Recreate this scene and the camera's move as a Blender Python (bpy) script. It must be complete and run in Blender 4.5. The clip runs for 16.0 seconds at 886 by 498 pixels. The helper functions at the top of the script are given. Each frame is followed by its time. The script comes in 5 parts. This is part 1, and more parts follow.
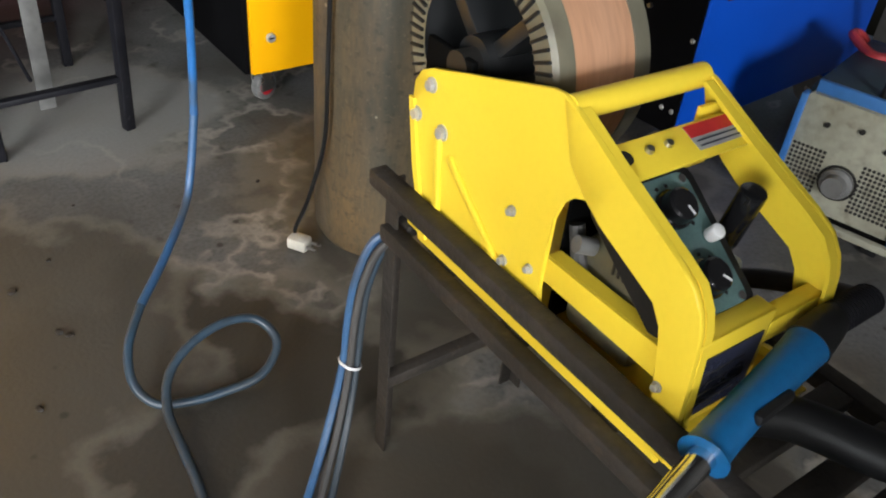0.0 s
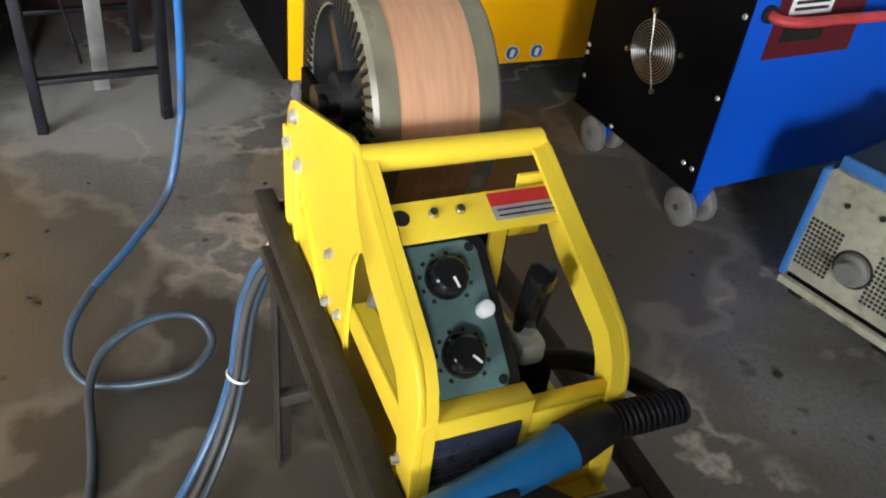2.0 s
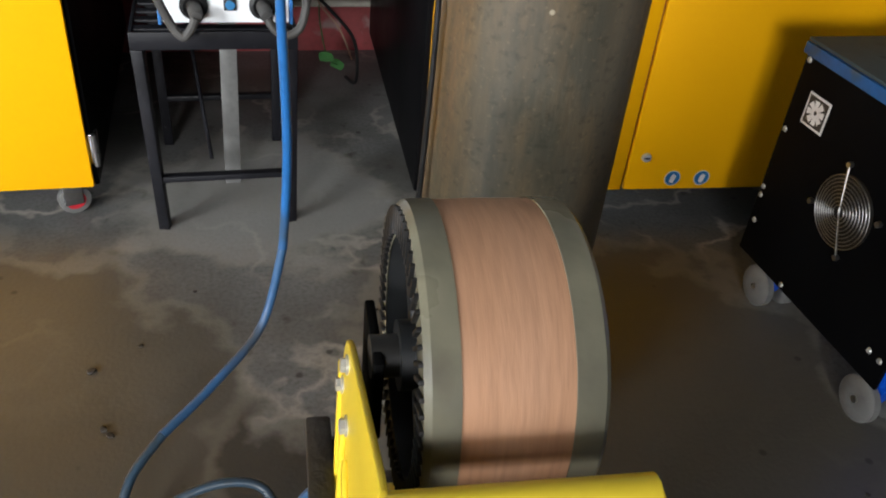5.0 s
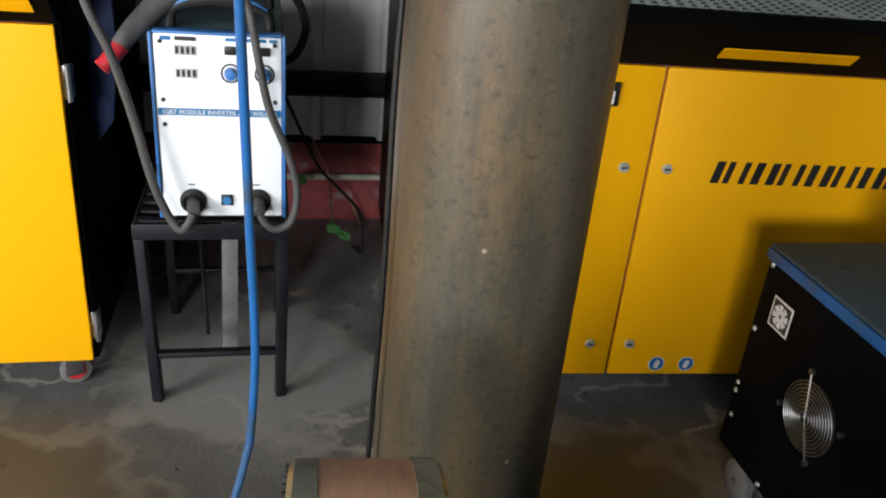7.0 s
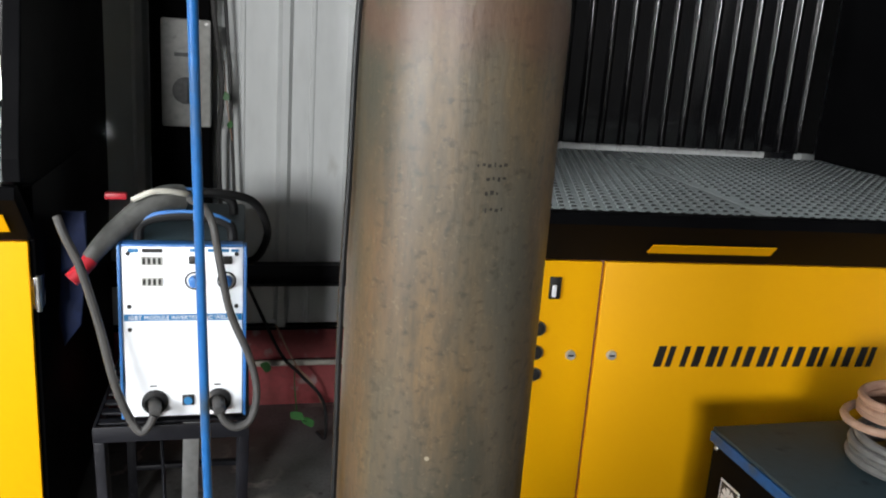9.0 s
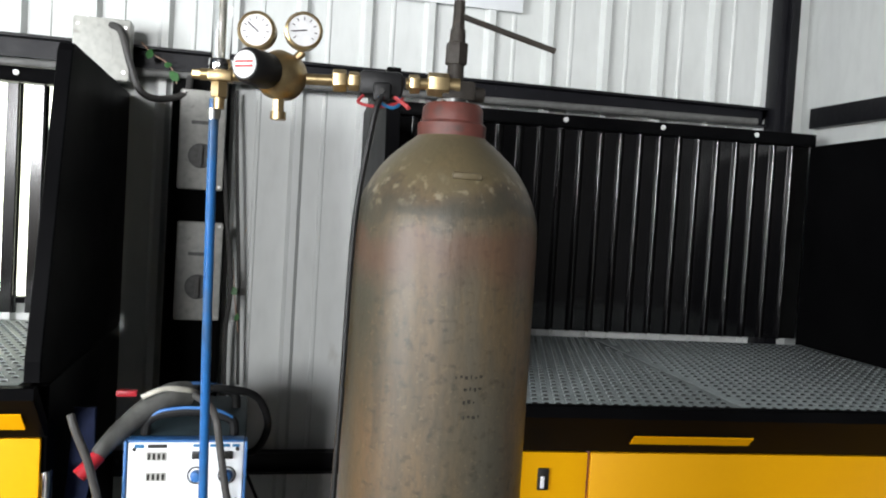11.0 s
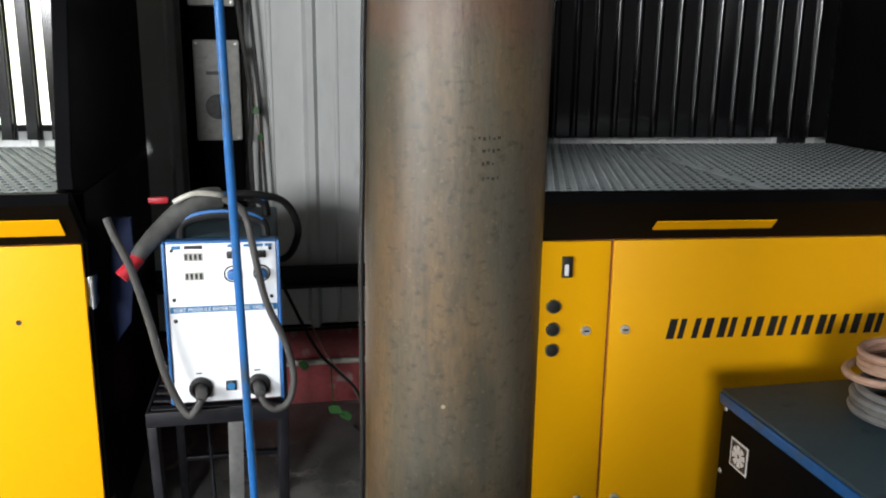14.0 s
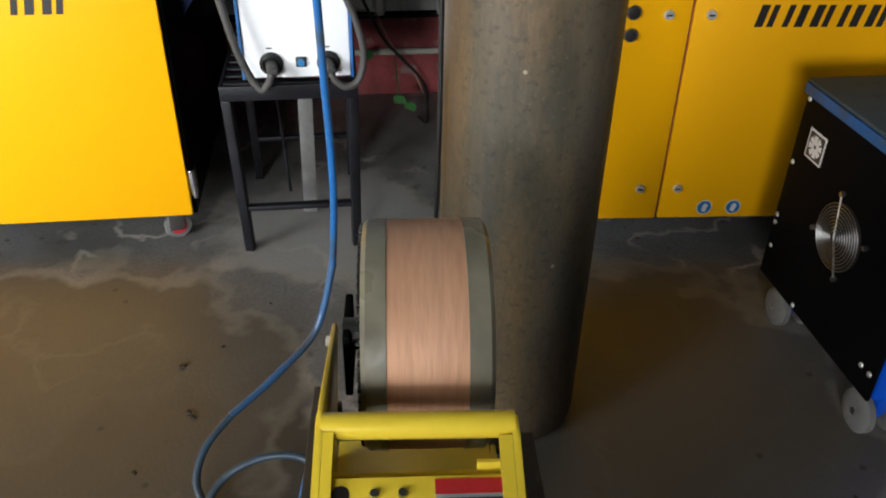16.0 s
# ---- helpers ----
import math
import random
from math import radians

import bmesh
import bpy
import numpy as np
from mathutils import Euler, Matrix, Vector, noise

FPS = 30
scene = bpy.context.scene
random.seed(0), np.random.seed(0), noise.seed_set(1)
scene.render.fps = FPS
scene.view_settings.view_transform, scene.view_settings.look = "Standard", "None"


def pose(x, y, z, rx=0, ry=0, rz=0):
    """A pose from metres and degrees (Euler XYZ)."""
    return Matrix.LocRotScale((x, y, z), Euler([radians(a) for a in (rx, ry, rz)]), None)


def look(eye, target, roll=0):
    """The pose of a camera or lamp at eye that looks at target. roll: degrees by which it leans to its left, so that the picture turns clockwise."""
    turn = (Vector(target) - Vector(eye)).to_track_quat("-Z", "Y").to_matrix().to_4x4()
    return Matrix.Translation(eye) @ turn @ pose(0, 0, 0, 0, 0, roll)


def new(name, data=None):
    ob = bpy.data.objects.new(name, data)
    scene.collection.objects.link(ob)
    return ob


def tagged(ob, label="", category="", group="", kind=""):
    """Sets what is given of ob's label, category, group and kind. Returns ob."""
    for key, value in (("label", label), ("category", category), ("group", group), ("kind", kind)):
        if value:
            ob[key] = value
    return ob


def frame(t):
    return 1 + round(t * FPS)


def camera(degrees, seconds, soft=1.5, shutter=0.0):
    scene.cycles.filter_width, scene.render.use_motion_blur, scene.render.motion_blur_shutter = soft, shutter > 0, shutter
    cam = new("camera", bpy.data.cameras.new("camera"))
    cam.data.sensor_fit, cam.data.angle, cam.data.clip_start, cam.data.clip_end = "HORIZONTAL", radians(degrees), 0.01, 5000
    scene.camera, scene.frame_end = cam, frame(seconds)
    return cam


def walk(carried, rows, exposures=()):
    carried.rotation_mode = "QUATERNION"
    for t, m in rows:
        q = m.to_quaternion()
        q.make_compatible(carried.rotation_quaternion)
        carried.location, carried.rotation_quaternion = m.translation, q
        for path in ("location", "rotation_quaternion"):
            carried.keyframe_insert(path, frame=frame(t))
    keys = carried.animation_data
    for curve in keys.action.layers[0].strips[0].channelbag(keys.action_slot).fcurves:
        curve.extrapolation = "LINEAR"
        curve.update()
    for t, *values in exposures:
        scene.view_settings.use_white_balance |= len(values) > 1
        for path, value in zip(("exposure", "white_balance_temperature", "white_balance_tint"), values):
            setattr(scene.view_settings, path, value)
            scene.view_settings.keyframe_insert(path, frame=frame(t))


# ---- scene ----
cam = camera(56.9, 16.0, soft=2.0)
PATH = [
    (0, (-0.012, 0.375, 0.877), (1.074, 1.561, -0.313), 5.7),
    (0.5, (0.064, 0.376, 0.895), (1.087, 1.620, -0.290), 6.3),
    (1, (0.160, 0.320, 0.917), (1.083, 1.627, -0.282), 7.8),
    (1.5, (0.223, 0.278, 0.913), (1.080, 1.633, -0.282), 7.6),
    (2, (0.231, 0.252, 0.917), (1.059, 1.626, -0.277), 7.4),
    (2.5, (0.234, 0.249, 0.920), (1.046, 1.640, -0.265), 7.1),
    (3, (0.244, 0.257, 0.924), (1.040, 1.672, -0.244), 6.6),
    (3.2, (0.243, 0.264, 0.926), (1.036, 1.685, -0.238), 6.5),
    (3.96, (0.279, 0.332, 0.933), (0.984, 1.801, -0.228), 6.1),
    (4.72, (0.349, 0.442, 0.952), (0.894, 1.980, -0.205), 6.0),
    (5.5, (0.426, 0.499, 0.999), (0.829, 2.132, -0.084), 6.0),
    (6, (0.472, 0.496, 1.041), (0.807, 2.199, 0.046), 6.0),
    (6.5, (0.490, 0.472, 1.071), (0.835, 2.212, 0.147), 5.9),
    (7, (0.477, 0.454, 1.090), (0.891, 2.207, 0.220), 5.4),
    (7.5, (0.450, 0.471, 1.099), (0.954, 2.219, 0.269), 5.1),
    (8, (0.473, 0.462, 1.128), (0.975, 2.254, 0.397), 4.6),
    (8.5, (0.490, 0.431, 1.154), (0.969, 2.274, 0.543), 4.1),
    (9, (0.498, 0.395, 1.174), (0.975, 2.274, 0.682), 4.0),
    (9.5, (0.497, 0.355, 1.195), (0.960, 2.263, 0.814), 4.3),
    (10, (0.487, 0.315, 1.210), (0.938, 2.244, 0.936), 4.4),
    (10.2, (0.486, 0.304, 1.216), (0.938, 2.238, 0.980), 4.4),
    (10.72, (0.489, 0.283, 1.233), (0.941, 2.227, 1.106), 3.9),
    (11.25, (0.506, 0.285, 1.247), (0.965, 2.232, 1.207), 2.7),
    (11.78, (0.522, 0.295, 1.249), (0.983, 2.241, 1.243), 1.3),
    (12.3, (0.523, 0.295, 1.234), (0.969, 2.244, 1.171), 0.6),
    (12.5, (0.519, 0.291, 1.224), (0.954, 2.240, 1.119), 0.5),
    (13, (0.507, 0.277, 1.197), (0.906, 2.224, 0.969), 0.3),
    (13.5, (0.506, 0.269, 1.174), (0.897, 2.198, 0.821), 0.4),
    (14, (0.508, 0.263, 1.142), (0.899, 2.171, 0.687), 0.7),
    (14.5, (0.500, 0.258, 1.133), (0.876, 2.129, 0.535), 1.3),
    (15, (0.487, 0.254, 1.113), (0.827, 2.067, 0.340), 1.3),
    (15.5, (0.478, 0.251, 1.089), (0.758, 2.001, 0.162), 1.1),
    (16, (0.473, 0.264, 1.074), (0.704, 1.924, -0.017), 1.1),
]
EXPOSURE = [(0.0, 0.15), (1.0, 0.32), (3.0, 0.5), (6.0, -0.2), (8.0, -0.05), (10.0, 0.1), (12.5, -0.15), (13.0, -0.1), (14.5, -0.05), (16.0, -0.18)]
walk(cam, [(t, look(eye, target, roll)) for t, eye, target, roll in PATH], EXPOSURE)

# ---- light: overcast day through the open shopfront behind the camera ----
world = bpy.data.worlds.new("sky")
scene.world = world
world.use_nodes = True
wn = world.node_tree
sky = wn.nodes.new("ShaderNodeTexSky")
sky.sky_type = "NISHITA"
sky.sun_disc = False
sky.sun_elevation = radians(40)
sky.sun_rotation = radians(200)
wn.links.new(sky.outputs["Color"], wn.nodes["Background"].inputs["Color"])
wn.nodes["Background"].inputs["Strength"].default_value = 0.05


def area_lamp(name, eye, target, w, h, watts, colour, spread=180):
    data = bpy.data.lights.new(name, "AREA")
    data.shape, data.size, data.size_y, data.energy, data.color = "RECTANGLE", w, h, watts, colour
    data.spread = radians(spread)
    ob = new(name, data)
    ob.matrix_world = look(eye, target)
    return ob


area_lamp("daylight_from_shopfront", (-1.93, -5.08, 2.10), (0.6, 1.5, 0.6), 1.3, 1.0, 350, (0.97, 0.98, 1.0))
# Added fill lamp, no known door: narrow spread brightens left table and welder.
area_lamp("added_left_fill", (-2.53, -0.35, 1.25), (-0.45, 2.0, 0.95), 1.7, 1.3, 50, (0.95, 0.98, 1.0), 75)


# ---- materials ----
def rgba(c):
    return (c[0], c[1], c[2], 1)


def surface(name, base, second=None, scale=8.0, rough=0.5, metal=0.0, bump=0.0, fine=60.0, spots=None, spot_scale=25.0,
            spot_cut=0.62, rough_var=0.15, coat=0.0, spec=0.5, stretch=(1, 1, 1), soft_cut=0.12, third=None, third_scale=1.5, third_cut=0.5, mottle=1.0):
    """A paint, metal or stone: two colours mixed by coarse and fine noise, stains with a shape of their own, and relief."""
    m = bpy.data.materials.new(name)
    m.use_nodes = True
    nt = m.node_tree
    b = nt.nodes["Principled BSDF"]
    n, l = nt.nodes, nt.links
    co = n.new("ShaderNodeTexCoord")
    mp = n.new("ShaderNodeMapping")
    mp.inputs["Scale"].default_value = stretch
    l.new(co.outputs["Object"], mp.inputs["Vector"])

    def noise_node(s, detail=5.0):
        q = n.new("ShaderNodeTexNoise")
        q.inputs["Scale"].default_value, q.inputs["Detail"].default_value = s, detail
        l.new(mp.outputs["Vector"], q.inputs["Vector"])
        return q.outputs["Fac"]

    def ramp(fac, a, c):
        q = n.new("ShaderNodeMapRange")
        q.inputs["From Min"].default_value, q.inputs["From Max"].default_value = a, c
        l.new(fac, q.inputs["Value"])
        return q.outputs["Result"]

    def mix(fac, a, c):
        q = n.new("ShaderNodeMix")
        q.data_type = "RGBA"
        l.new(fac, q.inputs["Factor"])
        for key, v in ((6, a), (7, c)):
            if isinstance(v, tuple):
                q.inputs[key].default_value = rgba(v)
            else:
                l.new(v, q.inputs[key])
        return q.outputs[2]

    second = second or tuple(0.8 * v for v in base)
    coarse, small = noise_node(scale), noise_node(fine, 3.0)
    colour = mix(ramp(coarse, 0.35, 0.65), base, second)
    if third:
        colour = mix(ramp(noise_node(third_scale, 6.0), third_cut, third_cut + 0.12), colour, third)
    grain = n.new("ShaderNodeMath")
    grain.operation = "MULTIPLY"
    grain.inputs[1].default_value = mottle
    l.new(ramp(small, 0.3, 0.75), grain.inputs[0])
    colour = mix(grain.outputs[0], colour, mix(small, colour, tuple(0.75 * v for v in second)))
    if spots:
        colour = mix(ramp(noise_node(spot_scale, 6.0), spot_cut, spot_cut + soft_cut), colour, spots)
    l.new(colour, b.inputs["Base Color"])
    q = n.new("ShaderNodeMapRange")
    q.inputs["To Min"].default_value, q.inputs["To Max"].default_value = max(0.03, rough - rough_var), min(1, rough + rough_var)
    l.new(coarse, q.inputs["Value"])
    l.new(q.outputs["Result"], b.inputs["Roughness"])
    b.inputs["Metallic"].default_value = metal
    b.inputs["Coat Weight"].default_value = coat
    b.inputs["Specular IOR Level"].default_value = spec
    if bump:
        k = n.new("ShaderNodeBump")
        k.inputs["Strength"].default_value, k.inputs["Distance"].default_value = bump, 0.004
        l.new(small, k.inputs["Height"])
        l.new(k.outputs["Normal"], b.inputs["Normal"])
    return m


def floor_material():
    m = surface("stained_shaded_concrete", (0.175, 0.176, 0.174), (0.085, 0.083, 0.076), 3.4, 0.46, bump=0.16, fine=120, spots=(0.050, 0.046, 0.038),
                spot_scale=17, spot_cut=0.63, soft_cut=0.09, third=(0.100, 0.088, 0.070), third_scale=2.1, third_cut=0.52, spec=0.45)
    nt = m.node_tree
    n, l = nt.nodes, nt.links
    b = n["Principled BSDF"]
    old = b.inputs["Base Color"].links[0].from_socket
    co = n.new("ShaderNodeTexCoord")
    warp = n.new("ShaderNodeTexNoise")
    warp.inputs["Scale"].default_value, warp.inputs["Detail"].default_value = 3.0, 6.0
    l.new(co.outputs["Object"], warp.inputs["Vector"])
    # dried tide marks: thin contour lines of a slow noise
    wave = n.new("ShaderNodeMath")
    wave.operation = "PINGPONG"
    wave.inputs[1].default_value = 0.09
    l.new(warp.outputs["Fac"], wave.inputs[0])
    near = n.new("ShaderNodeMapRange")
    near.inputs["From Min"].default_value, near.inputs["From Max"].default_value = 0.020, 0.0
    near.inputs["To Max"].default_value = 0.75
    l.new(wave.outputs[0], near.inputs["Value"])
    patch = n.new("ShaderNodeTexNoise")
    patch.inputs["Scale"].default_value = 2.3
    l.new(co.outputs["Object"], patch.inputs["Vector"])
    cut = n.new("ShaderNodeMapRange")
    cut.inputs["From Min"].default_value, cut.inputs["From Max"].default_value = 0.45, 0.6
    l.new(patch.outputs["Fac"], cut.inputs["Value"])
    both = n.new("ShaderNodeMath")
    both.operation = "MULTIPLY"
    l.new(near.outputs["Result"], both.inputs[0])
    l.new(cut.outputs["Result"], both.inputs[1])
    mx = n.new("ShaderNodeMix")
    mx.data_type = "RGBA"
    l.new(both.outputs[0], mx.inputs["Factor"])
    l.new(old, mx.inputs[6])
    mx.inputs[7].default_value = (0.42, 0.385, 0.33, 1)
    last = mx.outputs[2]
    # oily brown stains with ragged rims and a pale dried edge; some also painted darker for shade
    sep = n.new("ShaderNodeSeparateXYZ")
    l.new(co.outputs["Object"], sep.inputs[0])
    rag = n.new("ShaderNodeTexNoise")
    rag.inputs["Scale"].default_value, rag.inputs["Detail"].default_value = 5.0, 8.0
    l.new(co.outputs["Object"], rag.inputs["Vector"])
    # Fourth entry is no stain: a painted pool of light by the welder stand.
    for sx, sy, sr, colour, most in ((0.15, 0.98, 0.52, (0.030, 0.0245, 0.017), 0.92), (1.00, 1.35, 0.48, (0.060, 0.055, 0.046), 0.8), (-0.15, 1.45, 0.50, (0.047, 0.042, 0.034), 0.8), (0.45, 2.05, 0.30, (0.26, 0.26, 0.27), 0.36), (0.45, 0.55, 0.5, (0.055, 0.045, 0.034), 0.75)):
        away = n.new("ShaderNodeVectorMath")
        away.operation = "DISTANCE"
        flat = n.new("ShaderNodeCombineXYZ")
        l.new(sep.outputs["X"], flat.inputs["X"])
        l.new(sep.outputs["Y"], flat.inputs["Y"])
        l.new(flat.outputs[0], away.inputs[0])
        away.inputs[1].default_value = (sx, sy, 0)
        edge = n.new("ShaderNodeMath")
        edge.operation = "MULTIPLY_ADD"
        edge.inputs[1].default_value = 0.55
        l.new(rag.outputs["Fac"], edge.inputs[0])
        l.new(away.outputs["Value"], edge.inputs[2])
        for near_r, far_r, tint, weight in ((sr + 0.285, sr + 0.235, (0.33, 0.305, 0.25), 0.4), (sr + 0.262, sr + 0.20, colour, most)):
            k = n.new("ShaderNodeMapRange")
            k.inputs["From Min"].default_value, k.inputs["From Max"].default_value, k.inputs["To Max"].default_value = near_r, far_r, weight
            l.new(edge.outputs[0], k.inputs["Value"])
            mx = n.new("ShaderNodeMix")
            mx.data_type = "RGBA"
            l.new(k.outputs["Result"], mx.inputs["Factor"])
            l.new(last, mx.inputs[6])
            mx.inputs[7].default_value = rgba(tint)
            last = mx.outputs[2]
    # small dark crumbs and pits
    pits = n.new("ShaderNodeTexVoronoi")
    pits.inputs["Scale"].default_value = 21.0
    l.new(co.outputs["Object"], pits.inputs["Vector"])
    dot = n.new("ShaderNodeMapRange")
    dot.inputs["From Min"].default_value, dot.inputs["From Max"].default_value, dot.inputs["To Max"].default_value = 0.17, 0.09, 0.85
    l.new(pits.outputs["Distance"], dot.inputs["Value"])
    few = n.new("ShaderNodeMath")
    few.operation = "GREATER_THAN"
    few.inputs[1].default_value = 0.78
    l.new(pits.outputs["Color"], few.inputs[0])
    k = n.new("ShaderNodeMath")
    k.operation = "MULTIPLY"
    l.new(dot.outputs["Result"], k.inputs[0])
    l.new(few.outputs[0], k.inputs[1])
    mx = n.new("ShaderNodeMix")
    mx.data_type = "RGBA"
    l.new(k.outputs[0], mx.inputs["Factor"])
    l.new(last, mx.inputs[6])
    mx.inputs[7].default_value = (0.03, 0.027, 0.023, 1)
    l.new(mx.outputs[2], b.inputs["Base Color"])
    return m


M_FLOOR = floor_material()
M_WALL = surface("grey_white_sheet_paint", (0.74, 0.76, 0.75), (0.66, 0.68, 0.66), 1.6, 0.45, bump=0.05, fine=30, spots=(0.40, 0.38, 0.33), spot_scale=9, spot_cut=0.70, stretch=(1, 1, 0.35), mottle=0.4)
# Dark tones for the unseen walls and roof, chosen to cut bounce light.
M_WALL_IN = surface("dark_unseen_wall", (0.06, 0.058, 0.055), (0.045, 0.043, 0.04), 1.2, 0.8, bump=0.1)
M_ROOF = surface("dark_unseen_roof", (0.05, 0.05, 0.05), (0.04, 0.04, 0.04), 1.2, 0.7)
M_RED_WALL = surface("red_painted_brick", (0.34, 0.055, 0.06), (0.25, 0.05, 0.05), 6, 0.6, bump=0.3, spots=(0.30, 0.20, 0.19), spot_scale=18, spot_cut=0.6)
M_AMBER = surface("amber_yellow_powder_coat", (0.88, 0.425, 0.002), (0.84, 0.40, 0.002), 2, 0.40, bump=0.03, fine=400, rough_var=0.05, spec=0.2, mottle=0.15)
M_LEMON = surface("lemon_yellow_enamel", (0.87, 0.645, 0.05), (0.83, 0.60, 0.042), 4, 0.32, bump=0.02, fine=160, spots=(0.55, 0.36, 0.05), spot_scale=55, spot_cut=0.76, rough_var=0.08, spec=0.35, mottle=0.15)
M_BLACK = surface("black_powder_coat", (0.0030, 0.0030, 0.0034), (0.005, 0.005, 0.0055), 6, 0.36, bump=0.05, fine=300, rough_var=0.08, spec=0.012)
M_BLACK_DULL = surface("dull_black_sheet", (0.003, 0.003, 0.003), (0.005, 0.005, 0.005), 7, 0.6, bump=0.05, fine=200, spec=0.015)
M_SLAT = surface("glossy_black_baffle", (0.0025, 0.0025, 0.003), (0.004, 0.004, 0.0045), 5, 0.13, fine=150, rough_var=0.04, spec=0.55)
M_RUBBER = surface("black_rubber", (0.009, 0.009, 0.010), (0.015, 0.015, 0.015), 20, 0.5, bump=0.1, fine=160, spec=0.3)
M_CABLE = surface("dusty_black_cable", (0.035, 0.034, 0.034), (0.06, 0.057, 0.053), 14, 0.6, bump=0.1, fine=160)
M_GREY_CABLE = surface("grey_welding_cable", (0.16, 0.16, 0.155), (0.11, 0.11, 0.105), 14, 0.6, bump=0.1)
M_TAN_CABLE = surface("tan_hose", (0.42, 0.27, 0.19), (0.34, 0.2, 0.14), 18, 0.55)
M_RED_CABLE = surface("red_rubber_hose", (0.5, 0.045, 0.05), (0.38, 0.04, 0.045), 18, 0.5)
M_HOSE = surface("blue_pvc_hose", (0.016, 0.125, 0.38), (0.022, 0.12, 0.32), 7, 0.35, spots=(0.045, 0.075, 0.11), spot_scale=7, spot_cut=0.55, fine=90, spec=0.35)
M_HOSE_MID = surface("greyer_blue_hose", (0.030, 0.105, 0.25), (0.036, 0.095, 0.19), 7, 0.4, spots=(0.045, 0.055, 0.065), spot_scale=9, spot_cut=0.5, soft_cut=0.2)
M_HOSE_DULL = surface("dark_grey_blue_hose", (0.026, 0.058, 0.095), (0.034, 0.044, 0.052), 6, 0.42, spots=(0.032, 0.036, 0.038), spot_scale=5, spot_cut=0.5, soft_cut=0.2)
M_STEEL = surface("brushed_steel", (0.55, 0.55, 0.55), (0.45, 0.45, 0.44), 25, 0.3, metal=1.0)
M_CHROME = surface("chrome", (0.75, 0.75, 0.74), (0.6, 0.6, 0.6), 25, 0.15, metal=1.0, rough_var=0.05)
M_GALV = surface("galvanised_steel", (0.52, 0.57, 0.57), (0.40, 0.45, 0.455), 30, 0.42, metal=0.35, bump=0.1, fine=200)
M_DARK_STEEL = surface("rusty_dark_angle_iron", (0.050, 0.042, 0.035), (0.030, 0.026, 0.022), 14, 0.6, bump=0.3, fine=140, spots=(0.085, 0.062, 0.045), spot_scale=30, spot_cut=0.62, spec=0.3)
M_STAND = surface("black_painted_scuffed_steel", (0.006, 0.006, 0.008), (0.011, 0.011, 0.014), 14, 0.45, bump=0.2, spots=(0.09, 0.09, 0.10), spot_scale=45, spot_cut=0.68, spec=0.22)
M_BRASS = surface("tarnished_brass", (0.56, 0.43, 0.23), (0.42, 0.31, 0.16), 30, 0.36, metal=0.85)
M_COPPER = surface("copper_coated_wire", (0.62, 0.35, 0.215), (0.55, 0.30, 0.175), 3, 0.5, metal=0.2, bump=0.10, fine=24, stretch=(9, 1, 1), spots=(0.50, 0.28, 0.17), spot_scale=4, spot_cut=0.60, soft_cut=0.2, rough_var=0.08)
M_WRAP = surface("dusty_clear_plastic_wrap", (0.215, 0.20, 0.14), (0.14, 0.132, 0.095), 9, 0.30, bump=0.25, fine=35, spots=(0.10, 0.085, 0.06), spot_scale=14, spot_cut=0.60, soft_cut=0.2)
M_BASKET = surface("dark_plastic_spool", (0.010, 0.011, 0.012), (0.018, 0.019, 0.02), 12, 0.4)
M_BLUE = surface("blue_cabinet_paint", (0.003, 0.075, 0.52), (0.003, 0.068, 0.46), 3, 0.42, bump=0.05, fine=220, rough_var=0.07, spec=0.25, mottle=0.2)
M_BLUE_WORN = surface("dusty_blue_top", (0.026, 0.050, 0.062), (0.042, 0.064, 0.074), 5, 0.6, bump=0.1, spots=(0.014, 0.024, 0.036), spot_scale=20, spot_cut=0.60, spec=0.2)
M_BLUE_TRIM = surface("blue_plastic_trim", (0.03, 0.15, 0.45), (0.04, 0.16, 0.40), 8, 0.45, spots=(0.2, 0.25, 0.3), spot_scale=25, spot_cut=0.66)
M_GRIP = surface("teal_blue_rubber", (0.006, 0.115, 0.30), (0.008, 0.10, 0.26), 10, 0.45, fine=120)
M_WHITE = surface("white_fascia", (0.86, 0.88, 0.90), (0.83, 0.85, 0.87), 3, 0.4, fine=60, rough_var=0.05, mottle=0.1)
M_CREAM = surface("grubby_cream_panel", (0.38, 0.38, 0.30), (0.28, 0.275, 0.21), 9, 0.55, bump=0.1, spots=(0.11, 0.09, 0.06), spot_scale=22, spot_cut=0.56, soft_cut=0.2)
M_IVORY = surface("aged_ivory_plastic", (0.62, 0.60, 0.52), (0.52, 0.50, 0.43), 8, 0.5)
M_SOCKET = surface("grey_socket_plate", (0.52, 0.52, 0.48), (0.43, 0.43, 0.40), 9, 0.5, spots=(0.22, 0.20, 0.17), spot_scale=20, spot_cut=0.62)
M_TEAL = surface("grey_green_control_panel", (0.115, 0.20, 0.195), (0.10, 0.18, 0.175), 12, 0.4, fine=300, rough_var=0.05)
M_LABEL_RED = surface("red_label_print", (0.55, 0.03, 0.03), (0.5, 0.03, 0.03), 8, 0.4)
M_LABEL_GREY = surface("silver_label_print", (0.40, 0.40, 0.38), (0.34, 0.34, 0.33), 12, 0.35)
M_LABEL_DARK = surface("dark_navy_label", (0.022, 0.026, 0.05), (0.03, 0.034, 0.055), 12, 0.3)
M_INK = surface("black_ink", (0.012, 0.011, 0.010), (0.015, 0.014, 0.012), 8, 0.5)
